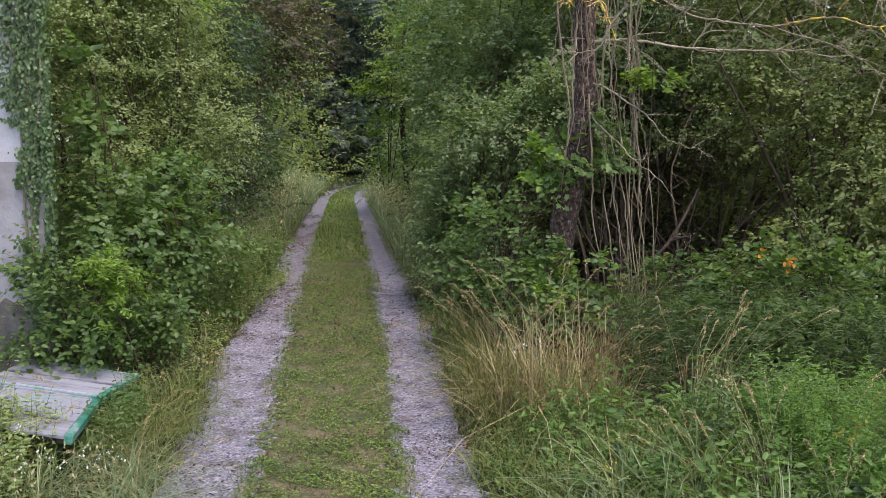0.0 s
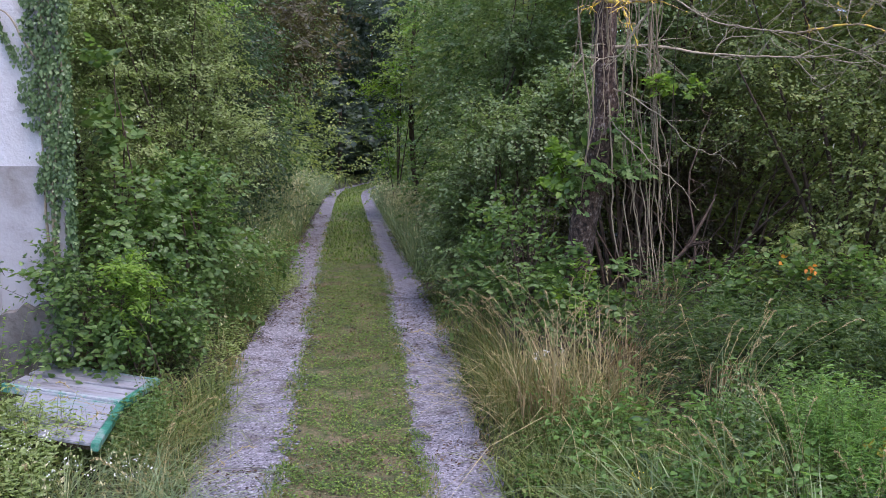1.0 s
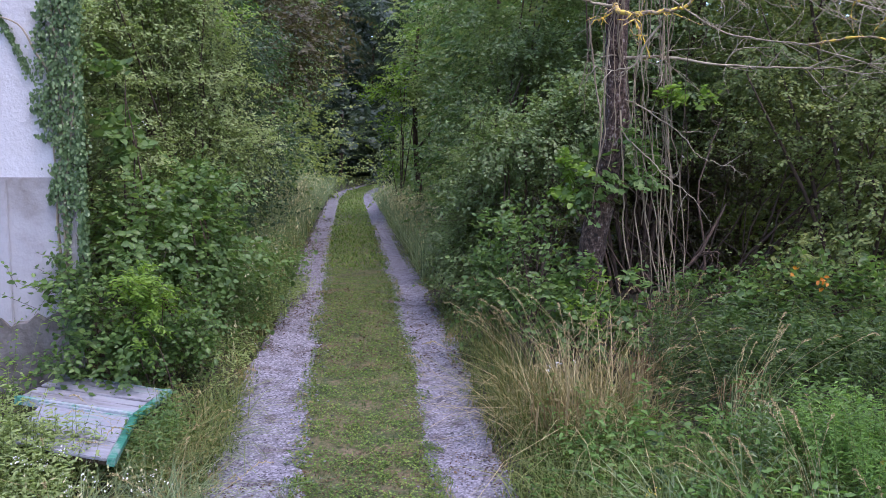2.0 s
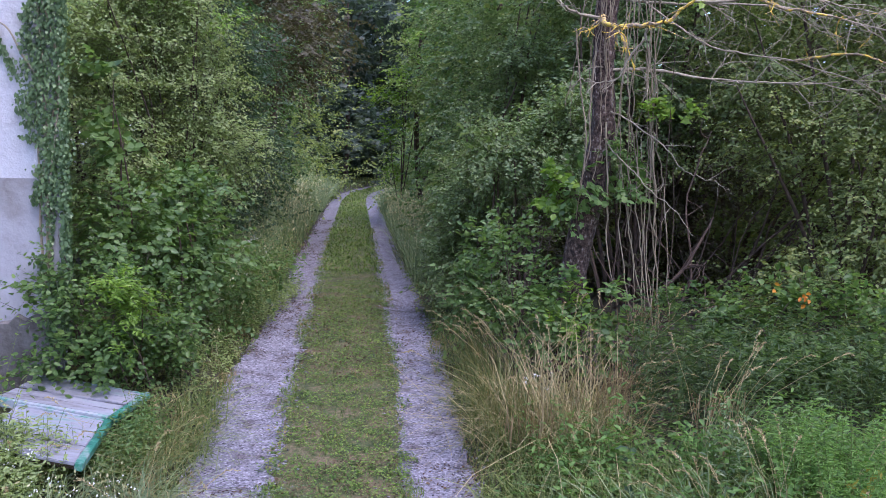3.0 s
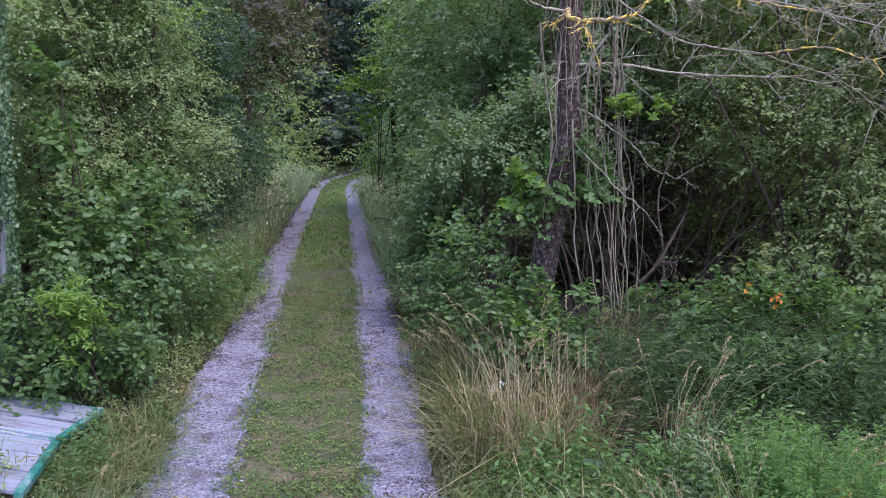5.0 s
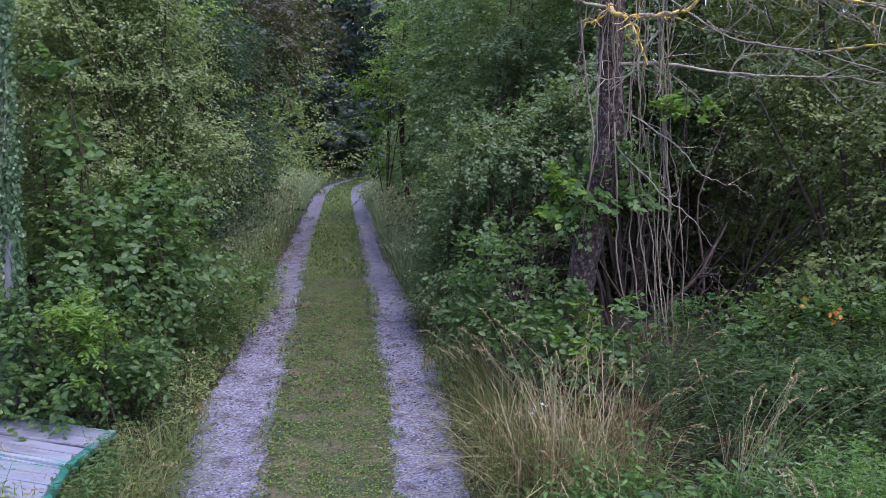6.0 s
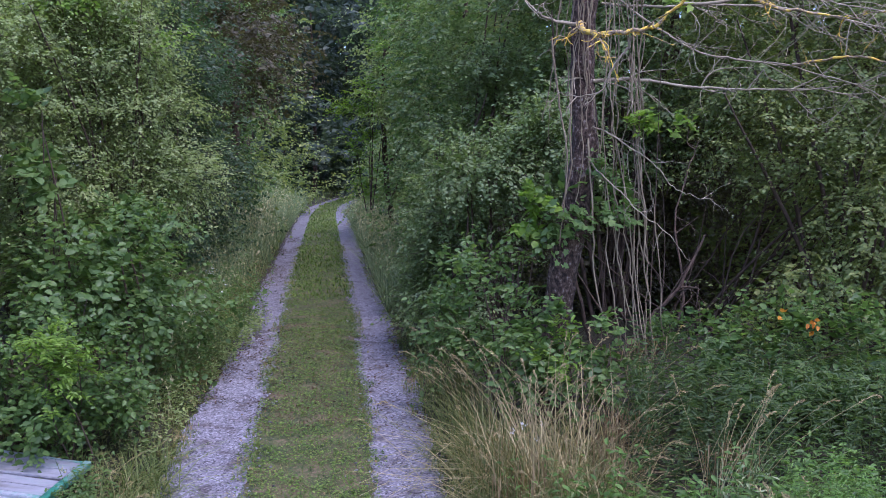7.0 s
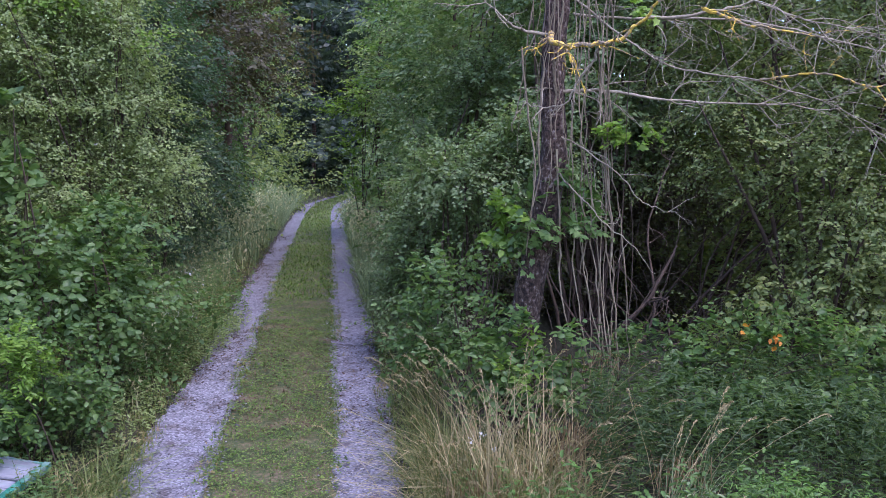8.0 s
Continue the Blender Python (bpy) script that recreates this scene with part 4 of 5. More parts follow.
# ---- shrubs and trees ----
def stems_to(base, lumps, r0, parent, mat, name="stem", extra=0, sides=6):
    """Bent stems from the base into the masses of the crown."""
    lumps = list(lumps)
    for i in range(len(lumps) + extra):
        q = lumps[i % len(lumps)]
        b = np.array(base) + np.array([rng.normal(0, 0.1), rng.normal(0, 0.1), 0])
        b[2] = float(terrain(b[0], b[1])) - 0.05
        e = np.array(q[:3]) + np.array(q[3:]) * rng.normal(0, 0.3, 3) + np.array([0, 0, q[5] * 0.45])
        mid_p = (b + e) / 2 + np.array([rng.normal(0, 0.1), rng.normal(0, 0.1) + 0.05, 0.1])
        part_np(name, tube(smooth_line([b, mid_p, e], 12, 0.008), [r0, r0 * 0.75, r0 * 0.25], sides), mat, parent, smooth=True)


def shrub(label, base, lumps, n, mat, size=0.06, ratio=0.55, shape=DIAMOND, length=0.4, count=10, name="shrub", stem=0.025, gaps=-0.18, fill=0.3, seed=1, droop=0.2, up=0.9, loose=0.5, extra=2, category="shrub", bark=DARKTWIG, clump=0.2, per=15):
    top = thing(name, label, category)
    stems_to(base, lumps, stem, top, bark, extra=extra)
    clump = min(clump, 0.4 * float(np.mean(np.array(lumps)[:, 3:])))
    P, out = in_clumps(lumps, n, fill, gaps, seed, clump, per)
    D = out + rng.normal(0, 0.4, P.shape) + np.array([0, 0, 0.2])
    lv, tw = sprays(P - unit(D) * length * 0.5, D, length, count, size, ratio, shape, droop, 1.0, up, loose, face=out)
    tagged(part_np("crown", lv, mat, top), kind="stuff")
    tagged(part_np("brushwood", tw, bark, top), kind="stuff")
    return top


def tree(label, base, height, lumps, n, mat, size=0.1, radius=0.14, count=10, length=0.6, seed=1, gaps=-0.18, fill=0.3, bark=DARKTWIG, lean=(0, 0), name="tree", twigs=True, clump=0.36, per=14):
    """A trunk with limbs into every mass of the crown."""
    top = thing(name, label, "tree")
    b = np.array([base[0], base[1], float(terrain(base[0], base[1])) - 0.1])
    tip = b + np.array([lean[0], lean[1], height])
    line = smooth_line([b, b * 0.6 + tip * 0.4 + rng.normal(0, 0.15, 3), tip], 16, 0.02)
    part_np("trunk", tube(line, [radius, radius * 0.75, radius * 0.25], 9), bark, top, smooth=True)
    for q in lumps:
        z = min(max(q[2] - q[5] * 0.7, 0.6), height * 0.85)
        s = line[int(np.argmin(np.abs(line[:, 2] - z)))]
        e = np.array(q[:3]) + np.array(q[3:]) * rng.normal(0, 0.25, 3)
        part_np("limb", tube(smooth_line([s, (s + e) / 2 + np.array([0, 0, 0.2]), e], 9, 0.02), [radius * 0.45, radius * 0.12], 5), bark, top, smooth=True)
    P, out = in_clumps(lumps, n, fill, gaps, seed, clump, per)
    D = out + rng.normal(0, 0.4, P.shape) + np.array([0, 0, 0.12])
    lv, tw = sprays(P - unit(D) * length * 0.5, D, length, count, size, 0.7, DIAMOND, 0.2, 1.0, 0.9, 0.5, 0.004, face=out)
    tagged(part_np("crown", lv, mat, top), kind="stuff")
    if twigs:
        tagged(part_np("brushwood", tw, bark, top), kind="stuff")
    return top


# left of the lane
shrub("bramble thicket with round green leaves against the wall", (-3.3, 7.75, 0), [(-3.35, 7.45, 0.55, 0.42, 0.3, 0.55), (-3.0, 7.9, 0.75, 0.5, 0.4, 0.65), (-3.25, 7.9, 1.1, 0.4, 0.3, 0.45), (-3.6, 7.4, 0.75, 0.2, 0.18, 0.6), (-3.52, 7.5, 1.3, 0.16, 0.14, 0.4)], 620, L_BRAMBLE, 0.068, 0.72, OVAL, 0.35, 8, "bramble", 0.01, seed=2, clump=0.12, per=8, gaps=-0.5)
shrub("light green ash sapling in front of the brambles", (-2.87, 7.55, 0), [(-2.9, 7.22, 1.13, 0.17, 0.15, 0.2), (-2.86, 7.24, 0.82, 0.22, 0.16, 0.2), (-2.75, 7.25, 0.95, 0.14, 0.12, 0.12)], 120, L_LIGHT, 0.058, 0.45, OVAL, 0.22, 11, "sapling", 0.007, seed=3, extra=0, gaps=-2, up=1.2, clump=0.07, per=6)
shrub("broad-leaved hazel bush beside the lane", (-3.1, 8.9, 0), [(-3.3, 8.5, 1.5, 0.5, 0.45, 0.55), (-3.05, 9.2, 1.45, 0.5, 0.55, 0.6), (-2.95, 10.0, 1.1, 0.45, 0.6, 0.6), (-3.3, 9.0, 0.8, 0.55, 0.6, 0.6), (-3.3, 9.9, 1.75, 0.45, 0.5, 0.4)], 900, L_MID, 0.09, 0.75, OVAL, 0.4, 9, "shrub", 0.018, seed=4, clump=0.15, per=11, gaps=-0.4)
shrub("upright hazel shoots with large round leaves", (-3.5, 8.7, 0), [(-3.55, 8.65, 2.8, 0.16, 0.16, 0.5), (-3.4, 8.7, 2.35, 0.2, 0.2, 0.3)], 38, L_MID, 0.115, 0.9, OVAL, 0.36, 7, "shrub", 0.014, seed=5, gaps=-2, clump=0.08, per=8)
shrub("tall olive-green bush arching over the verge", (-3.8, 11.3, 0), [(-3.3, 11.3, 2.45, 0.72, 0.65, 0.42), (-3.45, 11.3, 3.15, 0.66, 0.7, 0.55), (-3.65, 11.2, 3.95, 0.66, 0.7, 0.55), (-4.0, 11.1, 4.8, 0.8, 0.8, 0.7), (-4.2, 10.7, 2.9, 0.7, 0.6, 0.8), (-4.4, 10.8, 4.0, 0.7, 0.6, 0.8), (-3.95, 10.5, 2.1, 0.6, 0.5, 0.55), (-3.5, 11.0, 1.7, 0.5, 0.5, 0.4), (-4.4, 9.9, 3.5, 0.55, 0.4, 0.7)], 6200, L_OLIVE, 0.048, 0.66, DIAMOND, 0.36, 12, "shrub", 0.02, seed=6, droop=0.45, clump=0.16, per=10, extra=0, gaps=-1, fill=0.22)
shrub("deep green bush with drooping outer shoots", (-4.2, 14.4, 0), [(-3.85, 14.4, 1.7, 0.7, 0.8, 0.9), (-4.0, 14.6, 2.9, 0.8, 0.9, 0.9), (-4.4, 14.4, 4.2, 1.0, 1, 1.1)], 2300, L_TEAL, 0.07, 0.7, DIAMOND, 0.4, 11, "shrub", 0.03, seed=7, clump=0.22)
# The sun on the hedge top is given by the brighter leaf colour.
shrub("sunlit leafy shoots in bright green above the bushes", (-3.6, 11.2, 0), [(-3.3, 10.9, 4.2, 0.4, 0.35, 0.35), (-4.1, 10.4, 4.7, 0.5, 0.4, 0.5)], 190, L_LIGHT, 0.07, 0.6, DIAMOND, 0.32, 10, "shrub", 0.016, seed=29, gaps=-1)
tree("olive-green young tree above the bushes", (-4.6, 12.5), 7, [(-4.5, 12.5, 5.3, 0.9, 0.8, 0.9), (-5.3, 12.7, 6.2, 1, 1, 1), (-5.2, 11.6, 4.3, 0.8, 0.7, 0.9)], 1900, L_OLIVE, 0.08, 0.08, 10, 0.5, 8)
shrub("dense olive-green bush behind the house", (-5.4, 12.4, 0), [(-4.9, 12.2, 1.6, 0.8, 0.8, 1.4), (-5.3, 12.4, 3.2, 1.0, 0.8, 1.4), (-6.3, 12.4, 2.4, 1.2, 0.8, 2.0), (-6.9, 12.7, 4.2, 1.3, 0.8, 1.8), (-5.0, 11.0, 2.4, 0.6, 0.45, 1.3)], 2100, L_OLIVE, 0.07, 0.7, DIAMOND, 0.45, 11, "shrub", 0.03, seed=39, gaps=-0.6)
shrub("dense dark hedge behind the bushes", (-7, 15.0, 0), [(-6.2, 14.6, 1.8, 1.6, 0.7, 1.9), (-8.4, 14.0, 2.0, 1.6, 0.8, 2.2), (-6.6, 15.0, 5.0, 1.8, 0.8, 1.9), (-9.0, 14.2, 5.4, 1.8, 0.8, 2.0)], 1500, L_DARK, 0.1, 0.75, DIAMOND, 0.5, 9, "shrub", 0.04, seed=49, gaps=-2, clump=0.5, per=8)
tree("dark green tree overhanging the lane", (-5.0, 17.5), 7.5, [(-4.8, 16.6, 2.0, 1.0, 1.2, 1.5), (-4.9, 18, 3.6, 1.2, 1.4, 1.4), (-5.2, 16.8, 5.0, 1.4, 1.3, 1.3), (-5.1, 19.5, 1.8, 0.9, 1.3, 1.5), (-6, 16, 3.2, 1.2, 1.3, 1.6)], 3100, L_TEAL, 0.0975, 0.12, 11, 0.5, 9)
tree("tree with rust-brown foliage over the lane", (-5.4, 20), 8.5, [(-4.4, 19.8, 4.8, 1.2, 1.3, 0.9), (-5.2, 20.5, 6.0, 1.5, 1.5, 1.1), (-3.9, 21.2, 6.1, 1.2, 1.2, 1.0), (-6.3, 19.5, 5, 1.5, 1.5, 1.6)], 2015, L_RUST, 0.117, 0.13, 10, 0.55, 10)
tree("green tree leaning over the lane", (-5.6, 25), 9, [(-6.1, 24.5, 2.4, 1.1, 1.6, 2.0), (-6.2, 25.5, 5.2, 1.4, 1.8, 1.6), (-5.6, 26, 7.0, 1.3, 1.6, 1.2), (-6.8, 24, 6.5, 1.7, 1.8, 2.0)], 2325, L_MID, 0.143, 0.14, 10, 0.7, 11)

# right of the lane
shrub("dense hedge bush with small leaves paled by sky sheen", (0.5, 10.6, 0), [(0.55, 10.3, 2.5, 0.75, 0.55, 0.38), (1.25, 10.2, 2.7, 0.6, 0.5, 0.4), (0.25, 11.1, 1.95, 0.5, 0.6, 0.65), (0.3, 11.2, 0.95, 0.42, 0.6, 0.6), (0.5, 10.3, 1.0, 0.35, 0.4, 0.5), (0.15, 10.7, 1.3, 0.35, 0.5, 0.5)], 2900, L_SILVER, 0.06, 0.66, DIAMOND, 0.36, 11, "shrub", 0.02, seed=12, gaps=-0.2, clump=0.16, extra=7)
shrub("dead brown leaves and stems in the gap under the bush", (0.8, 10.3, 0), [(0.85, 10.6, 1.5, 0.6, 0.35, 0.6)], 130, L_RUST, 0.06, 0.6, DIAMOND, 0.3, 8, "shrub", 0.012, seed=212, gaps=-1, extra=12, clump=0.2, per=8)
shrub("green hedge bush leaning over the gravel track", (0.6, 13.4, 0), [(0.65, 13.2, 1.4, 0.9, 1.0, 1.2), (0.55, 13.8, 3.0, 1.0, 1.1, 1.2), (1.2, 12.8, 3.0, 1.0, 1.0, 1.3), (0.9, 13.6, 4.6, 1.2, 1.1, 1.2), (0.7, 15.3, 1.8, 0.85, 1.2, 1.4)], 3900, L_SILVER, 0.066, 0.66, DIAMOND, 0.4, 12, "shrub", 0.03, seed=13, gaps=-0.14, extra=14, clump=0.2)
tree("green tree at the edge of the lane", (0.9, 17.5), 7.5, [(0.65, 17.2, 2.2, 0.9, 1.3, 1.7), (0.6, 17.5, 4.4, 1.2, 1.4, 1.5), (1.6, 16.5, 5.6, 1.5, 1.4, 1.3), (0.3, 20, 1.8, 0.9, 1.4, 1.4), (0.5, 19, 6.4, 1.4, 1.4, 1.2)], 2945, L_MID, 0.104, 0.1, 11, 0.5, 14)
tree("light green young tree beside the lane", (-1.0, 26), 8, [(-0.3, 25.4, 2.6, 0.9, 1.3, 1.8), (-0.6, 26, 4.6, 1.0, 1.3, 1.2), (-0.2, 26.4, 6.6, 1.3, 1.4, 1.5), (0.6, 24, 4, 1.3, 1.4, 2.4), (-1.0, 30, 2.2, 0.8, 1.6, 1.6)], 2325, L_OLIVE, 0.143, 0.1, 10, 0.6, 15)
# Lighter leaves laid on the young tree to paint its lit top.
shrub("lit top of the young tree as yellow-green shoots", (-1.6, 25.6, 0), [(-1.75, 25.2, 4.0, 0.55, 0.6, 0.9), (-1.3, 25.0, 5.2, 0.6, 0.6, 0.7), (-1.9, 25.6, 2.6, 0.4, 0.5, 0.6)], 260, L_LIGHT, 0.12, 0.6, DIAMOND, 0.6, 9, "shrub", 0.02, seed=62, gaps=-1)
shrub("shaded thicket behind the dead tree", (2.4, 11.6, 0), [(1.9, 11.3, 3.3, 1.0, 0.8, 1.3), (2.8, 11.8, 4.0, 1.3, 0.9, 1.4), (2.2, 11.8, 5.3, 1.5, 1.0, 1.1)], 2700, L_SILVER, 0.078, 0.7, DIAMOND, 0.42, 12, "shrub", 0.03, seed=16, extra=10, clump=0.2)
shrub("dense leafy thicket with small green leaves", (4.6, 10.2, 0), [(4.5, 9.9, 2.2, 1.0, 0.8, 1.1), (4.9, 9.4, 1.5, 1.0, 0.8, 1.1), (5.2, 9.6, 3.1, 1.1, 0.9, 1.3), (4.0, 10.6, 3.8, 1.2, 1.0, 1.3), (3.6, 10.9, 5.4, 1.4, 1.1, 1.1), (5.4, 10.3, 4.9, 1.4, 1.1, 1.3), (4.0, 9.4, 0.9, 0.8, 0.6, 0.8), (5.7, 8.3, 0.7, 0.9, 0.8, 0.9), (3.5, 9.5, 2.6, 0.45, 0.5, 0.7)], 5300, L_DARK, 0.062, 0.62, DIAMOND, 0.4, 12, "shrub", 0.03, seed=17, droop=0.4, clump=0.2)
shrub("bramble with broad green leaves at the tree foot", (0.7, 8.5, 0), [(0.5, 8.75, 1.4, 0.42, 0.25, 0.38), (0.85, 8.4, 1.45, 0.28, 0.18, 0.3), (0.3, 8.9, 0.95, 0.35, 0.3, 0.4), (0.9, 8.0, 0.9, 0.4, 0.25, 0.4), (1.1, 7.95, 1.2, 0.25, 0.12, 0.22), (1.3, 7.8, 0.8, 0.35, 0.25, 0.5)], 330, L_MID, 0.08, 0.6, OVAL, 0.4, 9, "bramble", 0.009, seed=18, gaps=-0.2, loose=0.8, clump=0.12, per=7)
shrub("large-leaved green bramble round the dead trunk", (1.15, 7.95, 0), [(1.0, 7.9, 1.1, 0.3, 0.14, 0.3), (1.35, 7.85, 0.9, 0.3, 0.16, 0.45), (0.75, 8.1, 1.3, 0.28, 0.18, 0.3)], 120, L_BRAMBLE, 0.085, 0.75, OVAL, 0.28, 7, "bramble", 0.008, seed=37, gaps=-1, clump=0.12, per=7)
shrub("bramble bush with a few orange leaves", (3.0, 8.0, 0), [(2.7, 8.0, 0.8, 0.5, 0.4, 0.45), (3.2, 7.8, 0.85, 0.5, 0.4, 0.45), (3.8, 7.9, 0.8, 0.6, 0.5, 0.55)], 420, L_BRAMBLE, 0.088, 0.7, OVAL, 0.34, 8, "bramble", 0.009, seed=19, clump=0.12, per=8, gaps=-0.5)
P = np.array([2.33, 4.75, 0.5]) + rng.normal(0, 1, (9, 3)) * np.array([0.045, 0.03, 0.05])
tagged(part_np("yellowed_leaves", leaves(P, rng.normal(0, 1, (9, 3)) + np.array([0, -0.3, -0.5]), np.array([0, -1.0, 0.6]) + rng.normal(0, 0.4, (9, 3)), 0.06, 0.034, OVAL), L_YELLOW), "yellowing dock leaves among the green weeds", "leaves", kind="stuff")
n = 12
P = np.array([3.03, 7.48, 1.14]) + rng.normal(0, 1, (n, 3)) * np.array([0.035, 0.02, 0.03])
P[8:] += np.array([-0.2, 0.0, 0.09])
tagged(part_np("autumn_leaves", leaves(P, rng.normal(0, 1, (n, 3)) + np.array([0, -0.3, -0.6]), np.array([0, -1.0, 0.5]) + rng.normal(0, 0.4, (n, 3)), 0.05, 0.034, OVAL), L_ORANGE), "orange autumn leaves on the bramble bush", "leaves", kind="stuff")


shrub("sparse brown foliage in the shaded hollow", (2.7, 12.0, 0), [(2.5, 12.3, 1.5, 1.3, 0.7, 1.4), (3.3, 11.8, 2.6, 0.9, 0.6, 0.9)], 1500, L_RUST, 0.07, 0.7, DIAMOND, 0.4, 10, "shrub", 0.03, seed=38, gaps=-0.5)
shrub("dense dark hedge closing off the hollow", (4.5, 14.2, 0), [(2.6, 13.6, 1.6, 1.6, 0.7, 1.7), (5.2, 13.0, 1.6, 1.8, 0.7, 1.8), (7.6, 11.8, 2.0, 1.6, 0.8, 2.0), (3.6, 13.8, 4.4, 2.0, 0.8, 1.8), (6.4, 13.2, 4.6, 2.0, 0.8, 2.0), (4.6, 14.0, 6.8, 2.4, 0.8, 1.4), (8.0, 12.4, 5.6, 1.8, 0.9, 1.8), (6.4, 13.4, 7.8, 2.4, 0.8, 1.5), (9.2, 11.6, 7.8, 2.0, 0.8, 1.6), (9.8, 10.2, 3.6, 1.4, 1.0, 2.8), (7.7, 13.0, 3.9, 1.3, 0.7, 1.1), (4.4, 13.2, 3.4, 1.2, 0.6, 1.2)], 5000, L_DARK, 0.1, 0.75, DIAMOND, 0.5, 9, "shrub", 0.04, seed=48, gaps=-2, clump=0.5, per=4)
shrub("low shaded undergrowth behind the hollow", (4.2, 15.6, 0), [(2.9, 15.2, 0.8, 1.4, 0.6, 1.0), (4.8, 15.6, 0.9, 1.5, 0.6, 1.2), (6.6, 15.4, 0.9, 1.5, 0.6, 1.2), (3.4, 12.6, 0.5, 1.3, 0.4, 0.6)], 900, L_DARK, 0.12, 0.75, DIAMOND, 0.45, 9, "shrub", 0.02, seed=141, gaps=-2)
hollow = thing("brushwood", "tangle of dead brown stems in the shaded hollow", "brushwood")
for i in range(26):
    s = np.array([rng.uniform(1.9, 3.6), rng.uniform(10.0, 11.4), 0.2])
    s[2] = float(terrain(s[0], s[1]))
    e = s + np.array([rng.normal(0.3, 1.1), rng.normal(0, 0.4), rng.uniform(0.8, 2.4)])
    part_np("stem", tube(smooth_line([s, (s + e) / 2 + rng.normal(0, 0.15, 3), e], 8, 0.03), [rng.uniform(0.006, 0.03), 0.004], 4), DARKTWIG, hollow, smooth=True)





# Added crown above the view, there only to darken the hollow.
tree("unseen tree crown added to shade the hollow", (6.6, 12.6), 7.4, [(3.2, 9.5, 5.7, 1.3, 1.0, 0.8), (4.6, 9.2, 6.0, 1.3, 1.0, 0.9), (2.3, 10.3, 6.6, 1.3, 1.1, 0.9), (5.8, 9.4, 6.4, 1.2, 1.1, 0.9)], 360, L_MID, 0.09, 0.12, 10, 0.5, 45)
# Out of view: an added tree that dims hatch, wall and brambles.
tree("unseen tree added to shade the hatch and brambles", (-6.2, 2.6), 6.5, [(-3.9, 3.0, 5.4, 1.3, 1.1, 0.8), (-5.2, 3.2, 5.8, 1.4, 1.3, 1.0), (-6.3, 2.4, 6.3, 1.3, 1.3, 1.0), (-3.4, 4.4, 5.6, 0.9, 0.9, 0.7)], 800, L_MID, 0.1, 0.13, 9, 0.5, 47)


# ---- dead tree with hanging vines ----
dead = thing("dead_tree", "leaning dead tree with flaky bark and hanging vines", "tree")
TRUNK = smooth_line([(1.0, 8.35, 0.0), (1.09, 8.33, 0.8), (1.19, 8.3, 1.55), (1.285, 8.25, 2.05), (1.33, 8.2, 2.6), (1.32, 8.2, 3.2), (1.35, 8.25, 3.8), (1.46, 8.3, 5.2), (1.7, 8.4, 6.6)], 90, 0.004)
tv, tf = tube(TRUNK, [0.15, 0.125, 0.11, 0.105, 0.1, 0.05], 20)
tv = tv + 0.014 * np.stack([wave(tv * np.array([1, 1, 0.3]), 14, 51), wave(tv * np.array([1, 1, 0.3]), 14, 52), 0 * tv[:, 0]], -1) + 0.007 * np.stack([wave(tv * np.array([1, 1, 0.35]), 34, 53), wave(tv * np.array([1, 1, 0.35]), 34, 54), 0 * tv[:, 0]], -1)
part_np("trunk", (tv, tf), BARK, dead, smooth=True)


def dead_branch(pts, r0, mat, twigs=8, twig_len=0.5, name="branch", depth=2):
    """A bare limb, and its twigs as a part of it."""
    line = smooth_line(pts, 9 * len(pts), 0.01)
    ob = part_np(name, tube(line, [r0, r0 * 0.6, r0 * 0.25], 7), mat, dead, smooth=True)
    geo = []

    def twigs_on(line, n, length, r, level):
        for _ in range(n):
            i = rng.integers(2, len(line) - 1)
            s = line[i]
            d = unit(unit(line[i] - line[i - 1]) * 0.7 + rng.normal(0, 0.7, 3) + np.array([0, -0.1, -0.15]))
            L = length * rng.uniform(0.4, 1.2)
            e = s + d * L
            t = smooth_line([s, (s + e) / 2 + rng.normal(0, 0.12 * L, 3), e + rng.normal(0, 0.12 * L, 3)], 8, 0.006)
            geo.append(tube(t, [r, r * 0.35], 4))
            if level > 1:
                twigs_on(t, 3, length * 0.5, r * 0.55, level - 1)
    twigs_on(line, twigs, twig_len, r0 * 0.38, depth)
    tagged(part_np("twig_spray", join(*geo), mat, ob, smooth=True), kind="stuff")
    return ob


# The yellow limbs have low sunlight painted in with their lichen.
dead_branch([(1.3, 8.1, 3.62), (1.26, 7.75, 3.52), (1.36, 7.4, 3.42), (1.52, 7.25, 3.4), (1.68, 7.2, 3.44), (1.82, 7.1, 3.58), (1.98, 7.0, 3.75), (2.5, 6.9, 4.0)], 0.026, SUNLIT_LICHEN, 12, 0.3)
dead_branch([(1.54, 7.25, 3.38), (1.47, 7.3, 3.2), (1.38, 7.35, 2.98), (1.22, 7.45, 2.86), (1.02, 7.55, 2.92)], 0.012, TWIG, 9, 0.22)
dead_branch([(1.36, 8.15, 3.14), (1.79, 8.12, 3.12), (2.5, 8.05, 3.07), (3.4, 7.95, 3.08)], 0.019, TWIG, 14, 0.5)
dead_branch([(1.5, 8.1, 3.9), (2.2, 7.8, 3.35), (2.9, 7.6, 3.2), (3.6, 7.5, 2.95), (4.1, 7.5, 2.6)], 0.01, TWIG, 30, 0.5)
dead_branch([(1.6, 8.2, 4.3), (2.4, 7.6, 4.0), (3.1, 7.4, 3.65), (3.9, 7.3, 3.5)], 0.012, TWIG, 30, 0.5)
